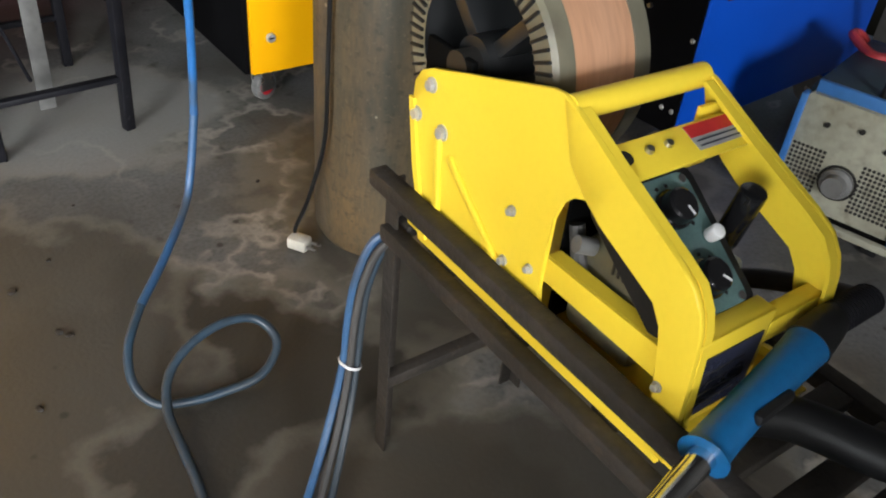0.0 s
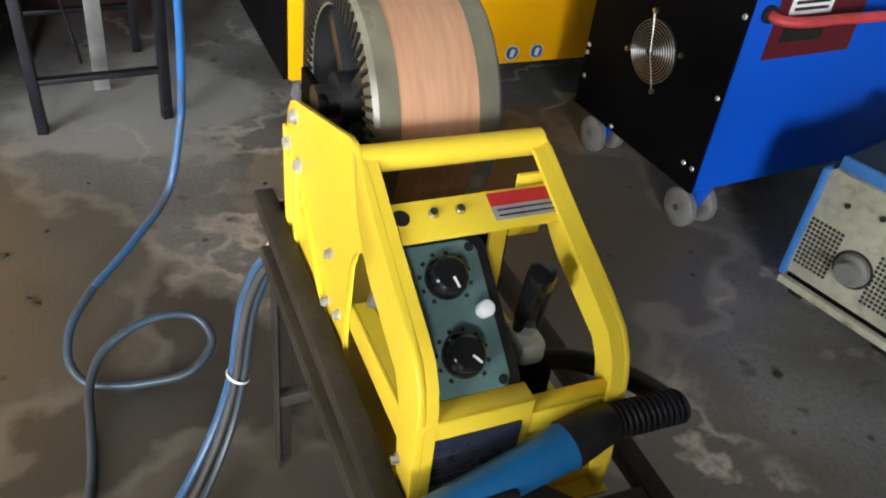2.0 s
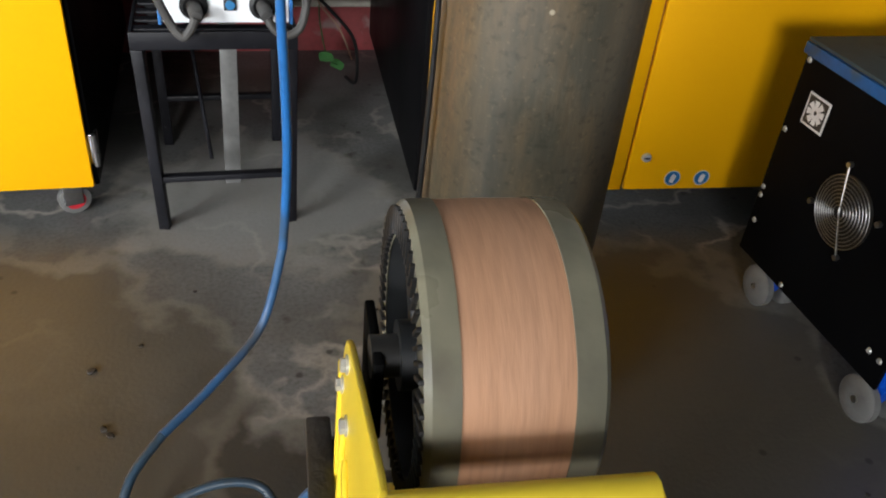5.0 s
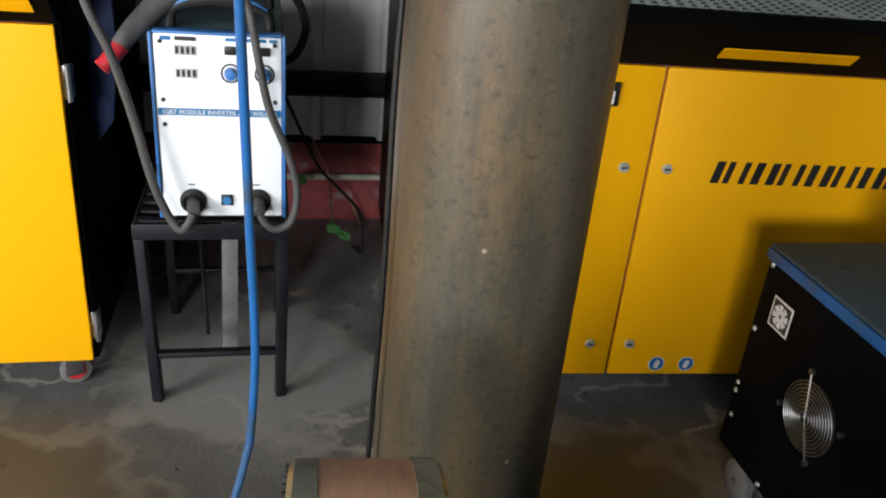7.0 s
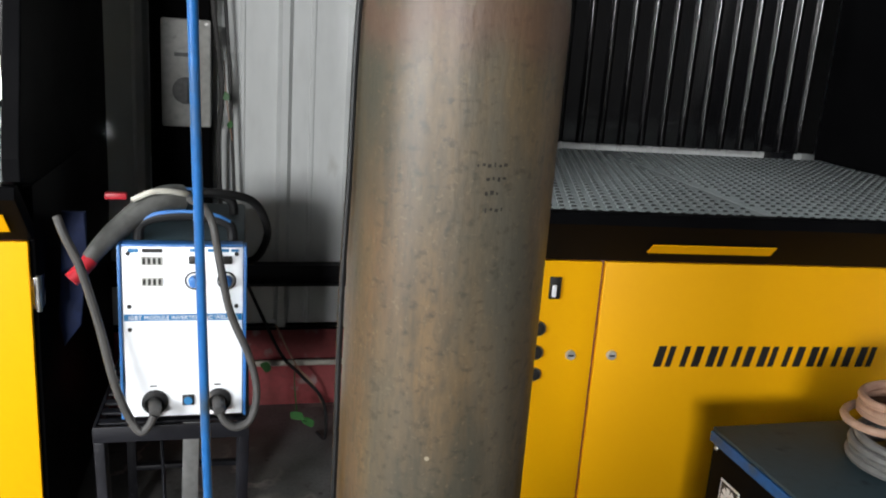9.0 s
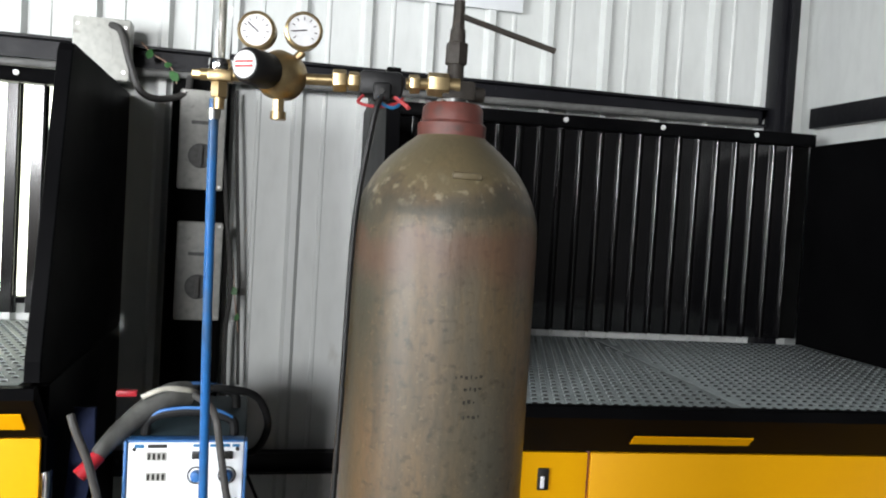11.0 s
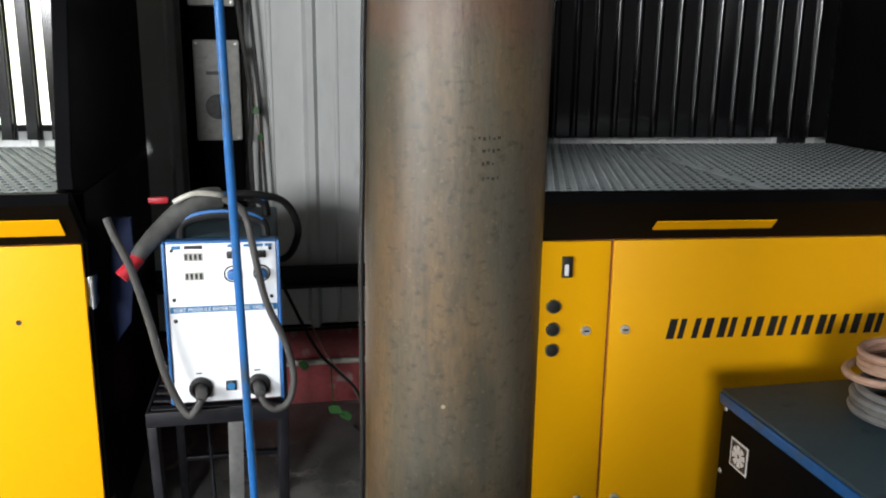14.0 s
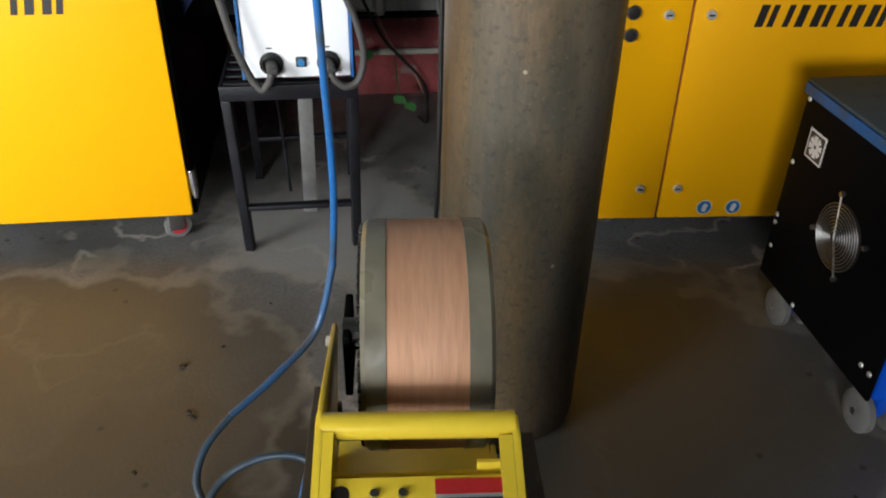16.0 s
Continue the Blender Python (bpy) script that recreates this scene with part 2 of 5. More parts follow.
M_KNOB = surface("glossy_black_plastic", (0.008, 0.008, 0.009), (0.011, 0.011, 0.012), 8, 0.14, rough_var=0.04)
M_PRINT_BLUE = surface("blue_ink", (0.02, 0.16, 0.36), (0.02, 0.15, 0.33), 8, 0.5)
M_PRINT_WHITE = surface("white_ink", (0.8, 0.8, 0.8), (0.75, 0.75, 0.75), 8, 0.5)
M_PRINT_MAROON = surface("maroon_plate", (0.10, 0.010, 0.016), (0.08, 0.010, 0.016), 8, 0.45)
M_LEATHER = surface("grey_leather_work_sleeve", (0.105, 0.105, 0.098), (0.06, 0.06, 0.056), 22, 0.7, bump=0.3)
M_LEAF = surface("green_leaf", (0.030, 0.115, 0.03), (0.05, 0.15, 0.045), 30, 0.45)
M_RED_PLASTIC = surface("red_plastic", (0.50, 0.02, 0.035), (0.42, 0.02, 0.03), 12, 0.4)
M_NECK = surface("red_oxide_paint", (0.17, 0.045, 0.034), (0.11, 0.04, 0.032), 20, 0.55, bump=0.3, spots=(0.06, 0.04, 0.035), spot_scale=30, spot_cut=0.58)
M_MOTOR = surface("dull_olive_cast_metal", (0.20, 0.185, 0.115), (0.13, 0.12, 0.08), 16, 0.4, metal=0.25, bump=0.1)
M_NAVY = surface("navy_work_cloth", (0.010, 0.022, 0.085), (0.007, 0.015, 0.055), 12, 0.8, bump=0.3)
M_LIP = surface("worn_blue_edge", (0.012, 0.095, 0.30), (0.02, 0.085, 0.22), 9, 0.5, spots=(0.05, 0.075, 0.10), spot_scale=18, spot_cut=0.60, spec=0.25)
M_WIRE = surface("dull_bright_wire", (0.42, 0.42, 0.41), (0.33, 0.33, 0.32), 30, 0.4, metal=1.0, rough_var=0.08)
M_LOCK = surface("bright_zinc_plated_steel", (0.62, 0.62, 0.60), (0.45, 0.45, 0.43), 30, 0.35, metal=0.45, rough_var=0.06)
M_CASTER = surface("grey_nylon_wheel", (0.17, 0.17, 0.165), (0.12, 0.12, 0.115), 16, 0.4)


def cylinder_material():
    """Worn brown steel: olive-grey and rusty patches, rubbed streaks down the wall, a reddish band under the shoulder, pale chips."""
    m = surface("worn_brown_gas_cylinder", (0.255, 0.172, 0.095), (0.120, 0.110, 0.082), 7.0, 0.45, bump=0.16, fine=110, spots=(0.085, 0.074, 0.052),
                spot_scale=30, spot_cut=0.58, soft_cut=0.22, stretch=(1.5, 1.5, 0.5), third=(0.185, 0.122, 0.076), third_scale=4.2, third_cut=0.50, rough_var=0.14)
    nt = m.node_tree
    n, l = nt.nodes, nt.links
    b = n["Principled BSDF"]
    co = n.new("ShaderNodeTexCoord")
    sep = n.new("ShaderNodeSeparateXYZ")
    l.new(co.outputs["Object"], sep.inputs[0])
    wob = n.new("ShaderNodeTexNoise")
    wob.inputs["Scale"].default_value, wob.inputs["Detail"].default_value = 14.0, 6.0
    l.new(co.outputs["Object"], wob.inputs["Vector"])
    add = n.new("ShaderNodeMath")
    add.operation = "MULTIPLY_ADD"
    add.inputs[1].default_value = 0.10
    l.new(wob.outputs["Fac"], add.inputs[0])
    l.new(sep.outputs["Z"], add.inputs[2])
    last = b.inputs["Base Color"].links[0].from_socket
    # rubbed streaks: dark and olive ones down the wall, short dark scuffs across it
    for scale, lo, hi, tint, most in (((10, 10, 1.3), 0.50, 0.66, (0.165, 0.150, 0.118), 0.6), ((15, 15, 2.4), 0.50, 0.70, (0.070, 0.068, 0.052), 0.8), ((30, 30, 6.0), 0.56, 0.72, (0.26, 0.185, 0.11), 0.5), ((70, 70, 95), 0.56, 0.70, (0.055, 0.048, 0.036), 0.6), ((150, 150, 170), 0.60, 0.70, (0.30, 0.235, 0.15), 0.35)):
        mp = n.new("ShaderNodeMapping")
        mp.inputs["Scale"].default_value = scale
        l.new(co.outputs["Object"], mp.inputs["Vector"])
        q = n.new("ShaderNodeTexNoise")
        q.inputs["Scale"].default_value, q.inputs["Detail"].default_value = 1.0, 4.0
        l.new(mp.outputs["Vector"], q.inputs["Vector"])
        r = n.new("ShaderNodeMapRange")
        r.inputs["From Min"].default_value, r.inputs["From Max"].default_value, r.inputs["To Max"].default_value = lo, hi, most
        l.new(q.outputs["Fac"], r.inputs["Value"])
        mx = n.new("ShaderNodeMix")
        mx.data_type = "RGBA"
        l.new(r.outputs["Result"], mx.inputs["Factor"])
        l.new(last, mx.inputs[6])
        mx.inputs[7].default_value = rgba(tint)
        last = mx.outputs[2]
    for lo, hi, colour, top, most in ((1.19, 1.235, (0.20, 0.110, 0.080), 1.275, 0.5), (1.285, 1.295, (0.085, 0.080, 0.062), 1.33, 0.72), (1.325, 1.34, (0.225, 0.185, 0.11), 1.5, 0.6)):
        a = n.new("ShaderNodeMapRange")
        a.inputs["From Min"].default_value, a.inputs["From Max"].default_value = lo, hi
        l.new(add.outputs[0], a.inputs["Value"])
        c = n.new("ShaderNodeMapRange")
        c.inputs["From Min"].default_value, c.inputs["From Max"].default_value = top, top - 0.02
        l.new(add.outputs[0], c.inputs["Value"])
        k = n.new("ShaderNodeMath")
        k.operation = "MULTIPLY"
        l.new(a.outputs["Result"], k.inputs[0])
        l.new(c.outputs["Result"], k.inputs[1])
        k2 = n.new("ShaderNodeMath")
        k2.operation = "MULTIPLY"
        k2.inputs[1].default_value = most
        l.new(k.outputs[0], k2.inputs[0])
        mx = n.new("ShaderNodeMix")
        mx.data_type = "RGBA"
        l.new(k2.outputs[0], mx.inputs["Factor"])
        l.new(last, mx.inputs[6])
        mx.inputs[7].default_value = rgba(colour)
        last = mx.outputs[2]
    # pale flaking crust where the shoulder begins
    crust = n.new("ShaderNodeTexNoise")
    crust.inputs["Scale"].default_value, crust.inputs["Detail"].default_value = 70.0, 6.0
    l.new(co.outputs["Object"], crust.inputs["Vector"])
    r = n.new("ShaderNodeMapRange")
    r.inputs["From Min"].default_value, r.inputs["From Max"].default_value, r.inputs["To Max"].default_value = 0.53, 0.64, 0.8
    l.new(crust.outputs["Fac"], r.inputs["Value"])
    a = n.new("ShaderNodeMapRange")
    a.inputs["From Min"].default_value, a.inputs["From Max"].default_value = 1.305, 1.325
    l.new(add.outputs[0], a.inputs["Value"])
    c = n.new("ShaderNodeMapRange")
    c.inputs["From Min"].default_value, c.inputs["From Max"].default_value = 1.36, 1.335
    l.new(add.outputs[0], c.inputs["Value"])
    k = n.new("ShaderNodeMath")
    k.operation = "MULTIPLY"
    l.new(a.outputs["Result"], k.inputs[0])
    l.new(c.outputs["Result"], k.inputs[1])
    k2 = n.new("ShaderNodeMath")
    k2.operation = "MULTIPLY"
    l.new(k.outputs[0], k2.inputs[0])
    l.new(r.outputs["Result"], k2.inputs[1])
    mx = n.new("ShaderNodeMix")
    mx.data_type = "RGBA"
    l.new(k2.outputs[0], mx.inputs["Factor"])
    l.new(last, mx.inputs[6])
    mx.inputs[7].default_value = (0.42, 0.37, 0.27, 1)
    last = mx.outputs[2]
    chips = n.new("ShaderNodeTexVoronoi")
    chips.inputs["Scale"].default_value = 34.0
    l.new(co.outputs["Object"], chips.inputs["Vector"])
    r = n.new("ShaderNodeMapRange")
    r.inputs["From Min"].default_value, r.inputs["From Max"].default_value = 0.13, 0.07
    l.new(chips.outputs["Distance"], r.inputs["Value"])
    some = n.new("ShaderNodeMath")
    some.operation = "GREATER_THAN"
    some.inputs[1].default_value = 0.86
    l.new(chips.outputs["Color"], some.inputs[0])
    k = n.new("ShaderNodeMath")
    k.operation = "MULTIPLY"
    l.new(r.outputs["Result"], k.inputs[0])
    l.new(some.outputs[0], k.inputs[1])
    mx = n.new("ShaderNodeMix")
    mx.data_type = "RGBA"
    l.new(k.outputs[0], mx.inputs["Factor"])
    l.new(last, mx.inputs[6])
    mx.inputs[7].default_value = (0.55, 0.48, 0.36, 1)
    tone = n.new("ShaderNodeHueSaturation")
    tone.inputs["Value"].default_value, tone.inputs["Saturation"].default_value = 0.63, 1.12
    l.new(mx.outputs[2], tone.inputs["Color"])
    l.new(tone.outputs["Color"], b.inputs["Base Color"])
    return m


M_CYLINDER = cylinder_material()


# ---- mesh helpers ----
def box(bm, lo, hi, bevel=0.0, m=None):
    g = bmesh.ops.create_cube(bm, size=1.0)["verts"]
    s = [max(hi[i] - lo[i], 1e-4) for i in range(3)]
    mt = Matrix.Translation([(lo[i] + hi[i]) / 2 for i in range(3)]) @ Matrix.Diagonal((*s, 1))
    bmesh.ops.transform(bm, matrix=mt, verts=g)
    if bevel:
        es = list({e for v in g for e in v.link_edges})
        r = bmesh.ops.bevel(bm, geom=es, offset=min(bevel, min(s) * 0.45), segments=2, affect="EDGES", profile=0.5)
        g = list({v for v in r["verts"]} | {v for v in g if v.is_valid})
    if m is not None:
        bmesh.ops.transform(bm, matrix=m, verts=[v for v in g if v.is_valid])
    return bm


def axis_matrix(a, b):
    a, b = Vector(a), Vector(b)
    d = b - a
    return Matrix.Translation((a + b) / 2) @ d.to_track_quat("Z", "Y").to_matrix().to_4x4(), d.length


def rod(bm, a, b, r, r2=None, seg=20, bevel=0.0):
    m, length = axis_matrix(a, b)
    g = bmesh.ops.create_cone(bm, cap_ends=True, segments=seg, radius1=r, radius2=r if r2 is None else r2, depth=length, matrix=m)["verts"]
    if bevel:
        es = [e for e in {e for v in g for e in v.link_edges} if len(e.link_faces) == 2 and any(len(f.verts) > 4 for f in e.link_faces)]
        bmesh.ops.bevel(bm, geom=es, offset=bevel, segments=2, affect="EDGES", profile=0.5)
    return bm


def beam(bm, a, b, w, h, bevel=0.002, up=(0, 0, 1)):
    """A bar of section w x h from a to b."""
    a, b = Vector(a), Vector(b)
    d = (b - a)
    z = d.normalized()
    x = Vector(up).cross(z)
    if x.length < 1e-3:
        x = Vector((1, 0, 0))
    x.normalize()
    y = z.cross(x)
    m = Matrix((x, y, z)).transposed().to_4x4()
    m.translation = (a + b) / 2
    return box(bm, (-w / 2, -h / 2, -d.length / 2), (w / 2, h / 2, d.length / 2), bevel, m)


def lathe(bm, profile, centre=(0, 0, 0), seg=48, m=None):
    rings = []
    for r, z in profile:
        if r < 1e-5:
            rings.append([bm.verts.new((0, 0, z))])
        else:
            rings.append([bm.verts.new((r * math.cos(2 * math.pi * i / seg), r * math.sin(2 * math.pi * i / seg), z)) for i in range(seg)])
    for p, q in zip(rings, rings[1:]):
        for i in range(seg):
            j = (i + 1) % seg
            if len(p) == 1 and len(q) > 1:
                bm.faces.new((p[0], q[i], q[j]))
            elif len(q) == 1 and len(p) > 1:
                bm.faces.new((p[i], p[j], q[0]))
            elif len(p) > 1:
                bm.faces.new((p[i], p[j], q[j], q[i]))
    mt = Matrix.Translation(centre) @ (m or Matrix())
    bmesh.ops.transform(bm, matrix=mt, verts=[v for ring in rings for v in ring])
    return bm


def spline(points, steps=8, closed=False):
    """Catmull-Rom points through the given ones."""
    p = [Vector(q) for q in points]
    out = []
    n = len(p)
    for i in range(n if closed else n - 1):
        if closed:
            a, b, c, d = p[(i - 1) % n], p[i], p[(i + 1) % n], p[(i + 2) % n]
        else:
            a, b, c, d = p[max(i - 1, 0)], p[i], p[i + 1], p[min(i + 2, n - 1)]
        for k in range(steps):
            t = k / steps
            out.append(0.5 * ((2 * b) + (c - a) * t + (2 * a - 5 * b + 4 * c - d) * t * t + (3 * b - a - 3 * c + d) * t ** 3))
    if not closed:
        out.append(p[-1])
    return out


def tube(bm, points, r, seg=10, steps=8, closed=False, raw=False):
    """A round hose swept along the points."""
    path = [Vector(q) for q in points] if raw else spline(points, steps, closed)
    rings, n = [], len(path)
    side = None
    for i, q in enumerate(path):
        d = (path[(i + 1) % n] - path[i - 1]) if closed else (path[min(i + 1, n - 1)] - path[max(i - 1, 0)])
        d.normalize()
        if side is None:
            side = d.orthogonal().normalized()
        side = (side - d * side.dot(d)).normalized()
        up = d.cross(side)
        rr = r(i / (n - 1)) if callable(r) else r
        rings.append([bm.verts.new(q + rr * (math.cos(2 * math.pi * k / seg) * side + math.sin(2 * math.pi * k / seg) * up)) for k in range(seg)])
    pairs = list(zip(rings, rings[1:])) + ([(rings[-1], rings[0])] if closed else [])
    for a, b in pairs:
        for k in range(seg):
            j = (k + 1) % seg
            bm.faces.new((a[k], a[j], b[j], b[k]))
    if not closed:
        bm.faces.new(rings[0][::-1])
        bm.faces.new(rings[-1])
    return bm


def plate(bm, outline, lo, hi, axis="x", bevel=0.0):
    """A flat sheet: an outline in the two other axes, from lo to hi along axis."""
    def place(p, t):
        return {"x": (t, p[0], p[1]), "y": (p[0], t, p[1]), "z": (p[0], p[1], t)}[axis]
    a = [bm.verts.new(place(p, lo)) for p in outline]
    b = [bm.verts.new(place(p, hi)) for p in outline]
    fa, fb = bm.faces.new(a), bm.faces.new(b[::-1])
    n = len(a)
    sides = [bm.faces.new((a[i], b[i], b[(i + 1) % n], a[(i + 1) % n])) for i in range(n)]
    if bevel:
        bmesh.ops.bevel(bm, geom=list(fa.edges) + list(fb.edges), offset=bevel, segments=2, affect="EDGES", profile=0.5)
    big = [f for f in bm.faces if len(f.verts) > 4]
    bmesh.ops.triangulate(bm, faces=big)
    return bm


def finish(name, bm, mat, smooth=True):
    bmesh.ops.recalc_face_normals(bm, faces=bm.faces)
    me = bpy.data.meshes.new(name)
    bm.to_mesh(me)
    bm.free()
    me.materials.append(mat)
    if smooth:
        me.polygons.foreach_set("use_smooth", [True] * len(me.polygons))
        me.set_sharp_from_angle(angle=radians(35))
    return me


def part(name, bm, mat, parent, label=""):
    ob = new(name, finish(name, bm, mat))
    ob.parent = parent
    if label:
        ob["label"] = label
    return ob


def share(name, mesh, parent, m):
    ob = new(name, mesh)
    ob.parent = parent
    ob.matrix_basis = m
    return ob


def thing(name, label, category, m=None, group="", kind=""):
    ob = new(name)
    ob.empty_display_size = 0.05
    if m is not None:
        ob.matrix_basis = m
    return tagged(ob, label, category, group, kind)


def solid(name, bm, mat, label, category, kind="", group=""):
    return tagged(new(name, finish(name, bm, mat)), label, category, group, kind)


def B():
    return bmesh.new()


def writing(text, size, mat, parent, m, name="lettering"):
    """Letters as thin solid mesh, in the built-in font."""
    cu = bpy.data.curves.new(name, "FONT")
    cu.body, cu.size, cu.extrude, cu.resolution_u = text, size, 0.0004, 2
    tmp = new(name, cu)
    dg = bpy.context.evaluated_depsgraph_get()
    me = bpy.data.meshes.new_from_object(tmp.evaluated_get(dg))
    bpy.data.objects.remove(tmp)
    me.materials.clear()
    me.materials.append(mat)
    ob = new(name, me)
    ob.parent = parent
    ob.matrix_basis = m
    return ob


# ---- the shed ----
WALL_Y, RIGHT_X, LEFT_X, FRONT_Y, ROOF = 2.87, 2.42, -2.6, -5.2, 3.2


def ribbed(bm, x0, x1, y, z0, z1, phase, pitch=0.2, depth=0.022):
    """Trapezoid-profile cladding along x with ribs standing out towards -y."""
    pts = [(x0, 0.0)]
    k = math.ceil((x0 - phase) / pitch)
    while phase + k * pitch < x1 - 0.03:
        c = phase + k * pitch
        if c - 0.022 > x0:
            pts += [(c - 0.022, 0), (c - 0.010, -depth), (c + 0.010, -depth), (c + 0.022, 0)]
            pts += [(c + 0.072, 0), (c + 0.076, -0.004), (c + 0.084, -0.004), (c + 0.088, 0)] if c + 0.09 < x1 else []
        k += 1
    pts.append((x1, 0.0))
    outline = [(x, y + d) for x, d in pts] + [(x1, y + 0.03), (x0, y + 0.03)]
    return plate(bm, outline, z0, z1, "z")


bm = box(B(), (LEFT_X - 0.2, FRONT_Y - 3.0, -0.12), (RIGHT_X + 0.2, WALL_Y + 0.2, 0.0))
solid("floor", bm, M_FLOOR, "stained grey-brown concrete workshop floor, tide marks, painted shade and light patch", "floor", "structure")
WIN_X0, WIN_X1, WIN_Z0, WIN_Z1 = -1.44, -0.06, 0.93, 1.56
bm = ribbed(B(), LEFT_X, WIN_X0, WALL_Y, 0.275, ROOF, 0.016)
ribbed(bm, WIN_X0, WIN_X1, WALL_Y, 0.275, WIN_Z0, 0.016)
ribbed(bm, WIN_X0, WIN_X1, WALL_Y, WIN_Z1, ROOF, 0.016)
ribbed(bm, WIN_X1, RIGHT_X, WALL_Y, 0.275, ROOF, 0.016)
solid("wall_north", bm, M_WALL, "ribbed grey-white sheet metal cladding, slightly stained", "wall", "structure")
bm = ribbed(B(), 1.3, WALL_Y, 0, 0.275, ROOF, 0.05)
bmesh.ops.transform(bm, matrix=Matrix.Translation((RIGHT_X, 0, 0)) @ Matrix.Rotation(radians(90), 4, "Z") @ Matrix.Scale(-1, 4, (0, 1, 0)), verts=bm.verts)
bmesh.ops.transform(bm, matrix=Matrix.Translation((2 * RIGHT_X, 0, 0)) @ Matrix.Scale(-1, 4, (1, 0, 0)), verts=bm.verts)
solid("wall_east", bm, M_WALL, "ribbed grey-white sheet metal side wall", "wall", "structure")
# Unseen walls that close the shed, kept dark so less light bounces back.
solid("wall_side", box(B(), (RIGHT_X, FRONT_Y, 0), (RIGHT_X + 0.12, 1.298, ROOF)), M_WALL_IN, "unseen side wall, coloured dark to cut bounce light", "wall", "structure")
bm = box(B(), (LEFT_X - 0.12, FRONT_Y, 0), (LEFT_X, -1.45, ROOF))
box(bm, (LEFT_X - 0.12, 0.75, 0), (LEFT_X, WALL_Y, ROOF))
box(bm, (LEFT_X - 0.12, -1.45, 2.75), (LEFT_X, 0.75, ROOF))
solid("wall_west", bm, M_WALL_IN, "unseen dark side wall round the fill lamp's opening", "wall", "structure")
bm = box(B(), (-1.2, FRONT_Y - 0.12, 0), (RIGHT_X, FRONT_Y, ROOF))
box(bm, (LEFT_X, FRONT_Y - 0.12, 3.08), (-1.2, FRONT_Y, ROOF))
solid("wall_south", bm, M_WALL_IN, "unseen dark front wall round the open shopfront", "wall", "structure")
# Unseen stepped wall, added to throw shade on the floor and cylinder foot.
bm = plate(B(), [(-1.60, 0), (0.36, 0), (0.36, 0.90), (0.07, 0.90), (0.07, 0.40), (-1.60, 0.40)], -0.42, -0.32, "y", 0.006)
solid("shade_wall", bm, M_WALL_IN, "unseen stepped low wall added to shade floor and cylinder", "wall", "structure")
solid("ceiling", box(B(), (LEFT_X - 0.1, FRONT_Y - 0.1, ROOF), (RIGHT_X + 0.1, WALL_Y + 0.1, ROOF + 0.06)), M_ROOF, "unseen roof, coloured dark to cut bounce light", "ceiling", "structure")

outside = bpy.data.materials.new("bright_hazy_garden")
outside.use_nodes = True
on = outside.node_tree.nodes
green = on.new("ShaderNodeTexNoise")
green.inputs["Scale"].default_value, green.inputs["Detail"].default_value = 9.0, 4.0
blend = on.new("ShaderNodeMix")
blend.data_type = "RGBA"
blend.inputs[6].default_value, blend.inputs[7].default_value = (0.55, 0.62, 0.36, 1), (1.0, 1.0, 0.95, 1)
outside.node_tree.links.new(green.outputs["Fac"], blend.inputs["Factor"])
outside.node_tree.links.new(blend.outputs[2], on["Principled BSDF"].inputs["Emission Color"])
on["Principled BSDF"].inputs["Emission Strength"].default_value = 5.0
on["Principled BSDF"].inputs["Base Color"].default_value = (0.1, 0.12, 0.06, 1)
solid("backdrop", box(B(), (-3.2, 4.2, -0.5), (1.2, 4.25, 3.0)), outside, "bright daylight outside the small window opening", "backdrop", "structure")
win = thing("window_1", "open ventilation window in the cladding behind the table", "window", kind="structure")
part("sill", box(B(), (WIN_X0, WALL_Y - 0.004, WIN_Z0 - 0.012), (WIN_X1, WALL_Y + 0.034, WIN_Z0 + 0.006), 0.002), M_STAND, win)
part("head", box(B(), (WIN_X0, WALL_Y - 0.004, WIN_Z1 - 0.006), (WIN_X1, WALL_Y + 0.034, WIN_Z1 + 0.012), 0.002), M_STAND, win)

dwarf = thing("dwarf_wall", "low red painted brick plinth under the cladding", "wall", kind="structure")
part("core", box(B(), (LEFT_X, WALL_Y + 0.006, 0), (RIGHT_X, WALL_Y + 0.10, 0.272)), M_RED_WALL, dwarf)
part("cap", box(B(), (LEFT_X, WALL_Y - 0.012, 0.262), (RIGHT_X, WALL_Y + 0.03, 0.282), 0.003), M_BLACK_DULL, dwarf, "dark ledge strip")


def wall_rail(z0, z1, x0, x1, label):
    bm = plate(B(), [(WALL_Y - 0.065, z0), (WALL_Y - 0.023, z0), (WALL_Y - 0.023, z1), (WALL_Y - 0.065, z1), (WALL_Y - 0.065, z1 - 0.008), (WALL_Y - 0.032, z1 - 0.008), (WALL_Y - 0.032, z0 + 0.008), (WALL_Y - 0.065, z0 + 0.008)], x0, x1, "x")
    return solid("wall_rail", bm, M_STAND, label, "rail", "structure")


wall_rail(1.618, 1.684, LEFT_X + 0.05, 2.21, "black steel channel rail across the cladding")
wall_rail(0.422, 0.488, LEFT_X + 0.05, 2.21, "black steel channel rail low on the cladding")
bm = rod(B(), (-0.9, WALL_Y - 0.075, 1.592), (2.16, WALL_Y - 0.075, 1.63), 0.012)
tagged(solid("conduit_pipe", bm, M_GREY_CABLE, "grey conduit pipe strapped under the wall rail", "pipe"))
bm = rod(B(), (0.45, WALL_Y - 0.02, 0.155), (1.1, WALL_Y - 0.02, 0.155), 0.010)
solid("low_pipe", bm, M_IVORY, "thin pale pipe along the red plinth", "pipe")
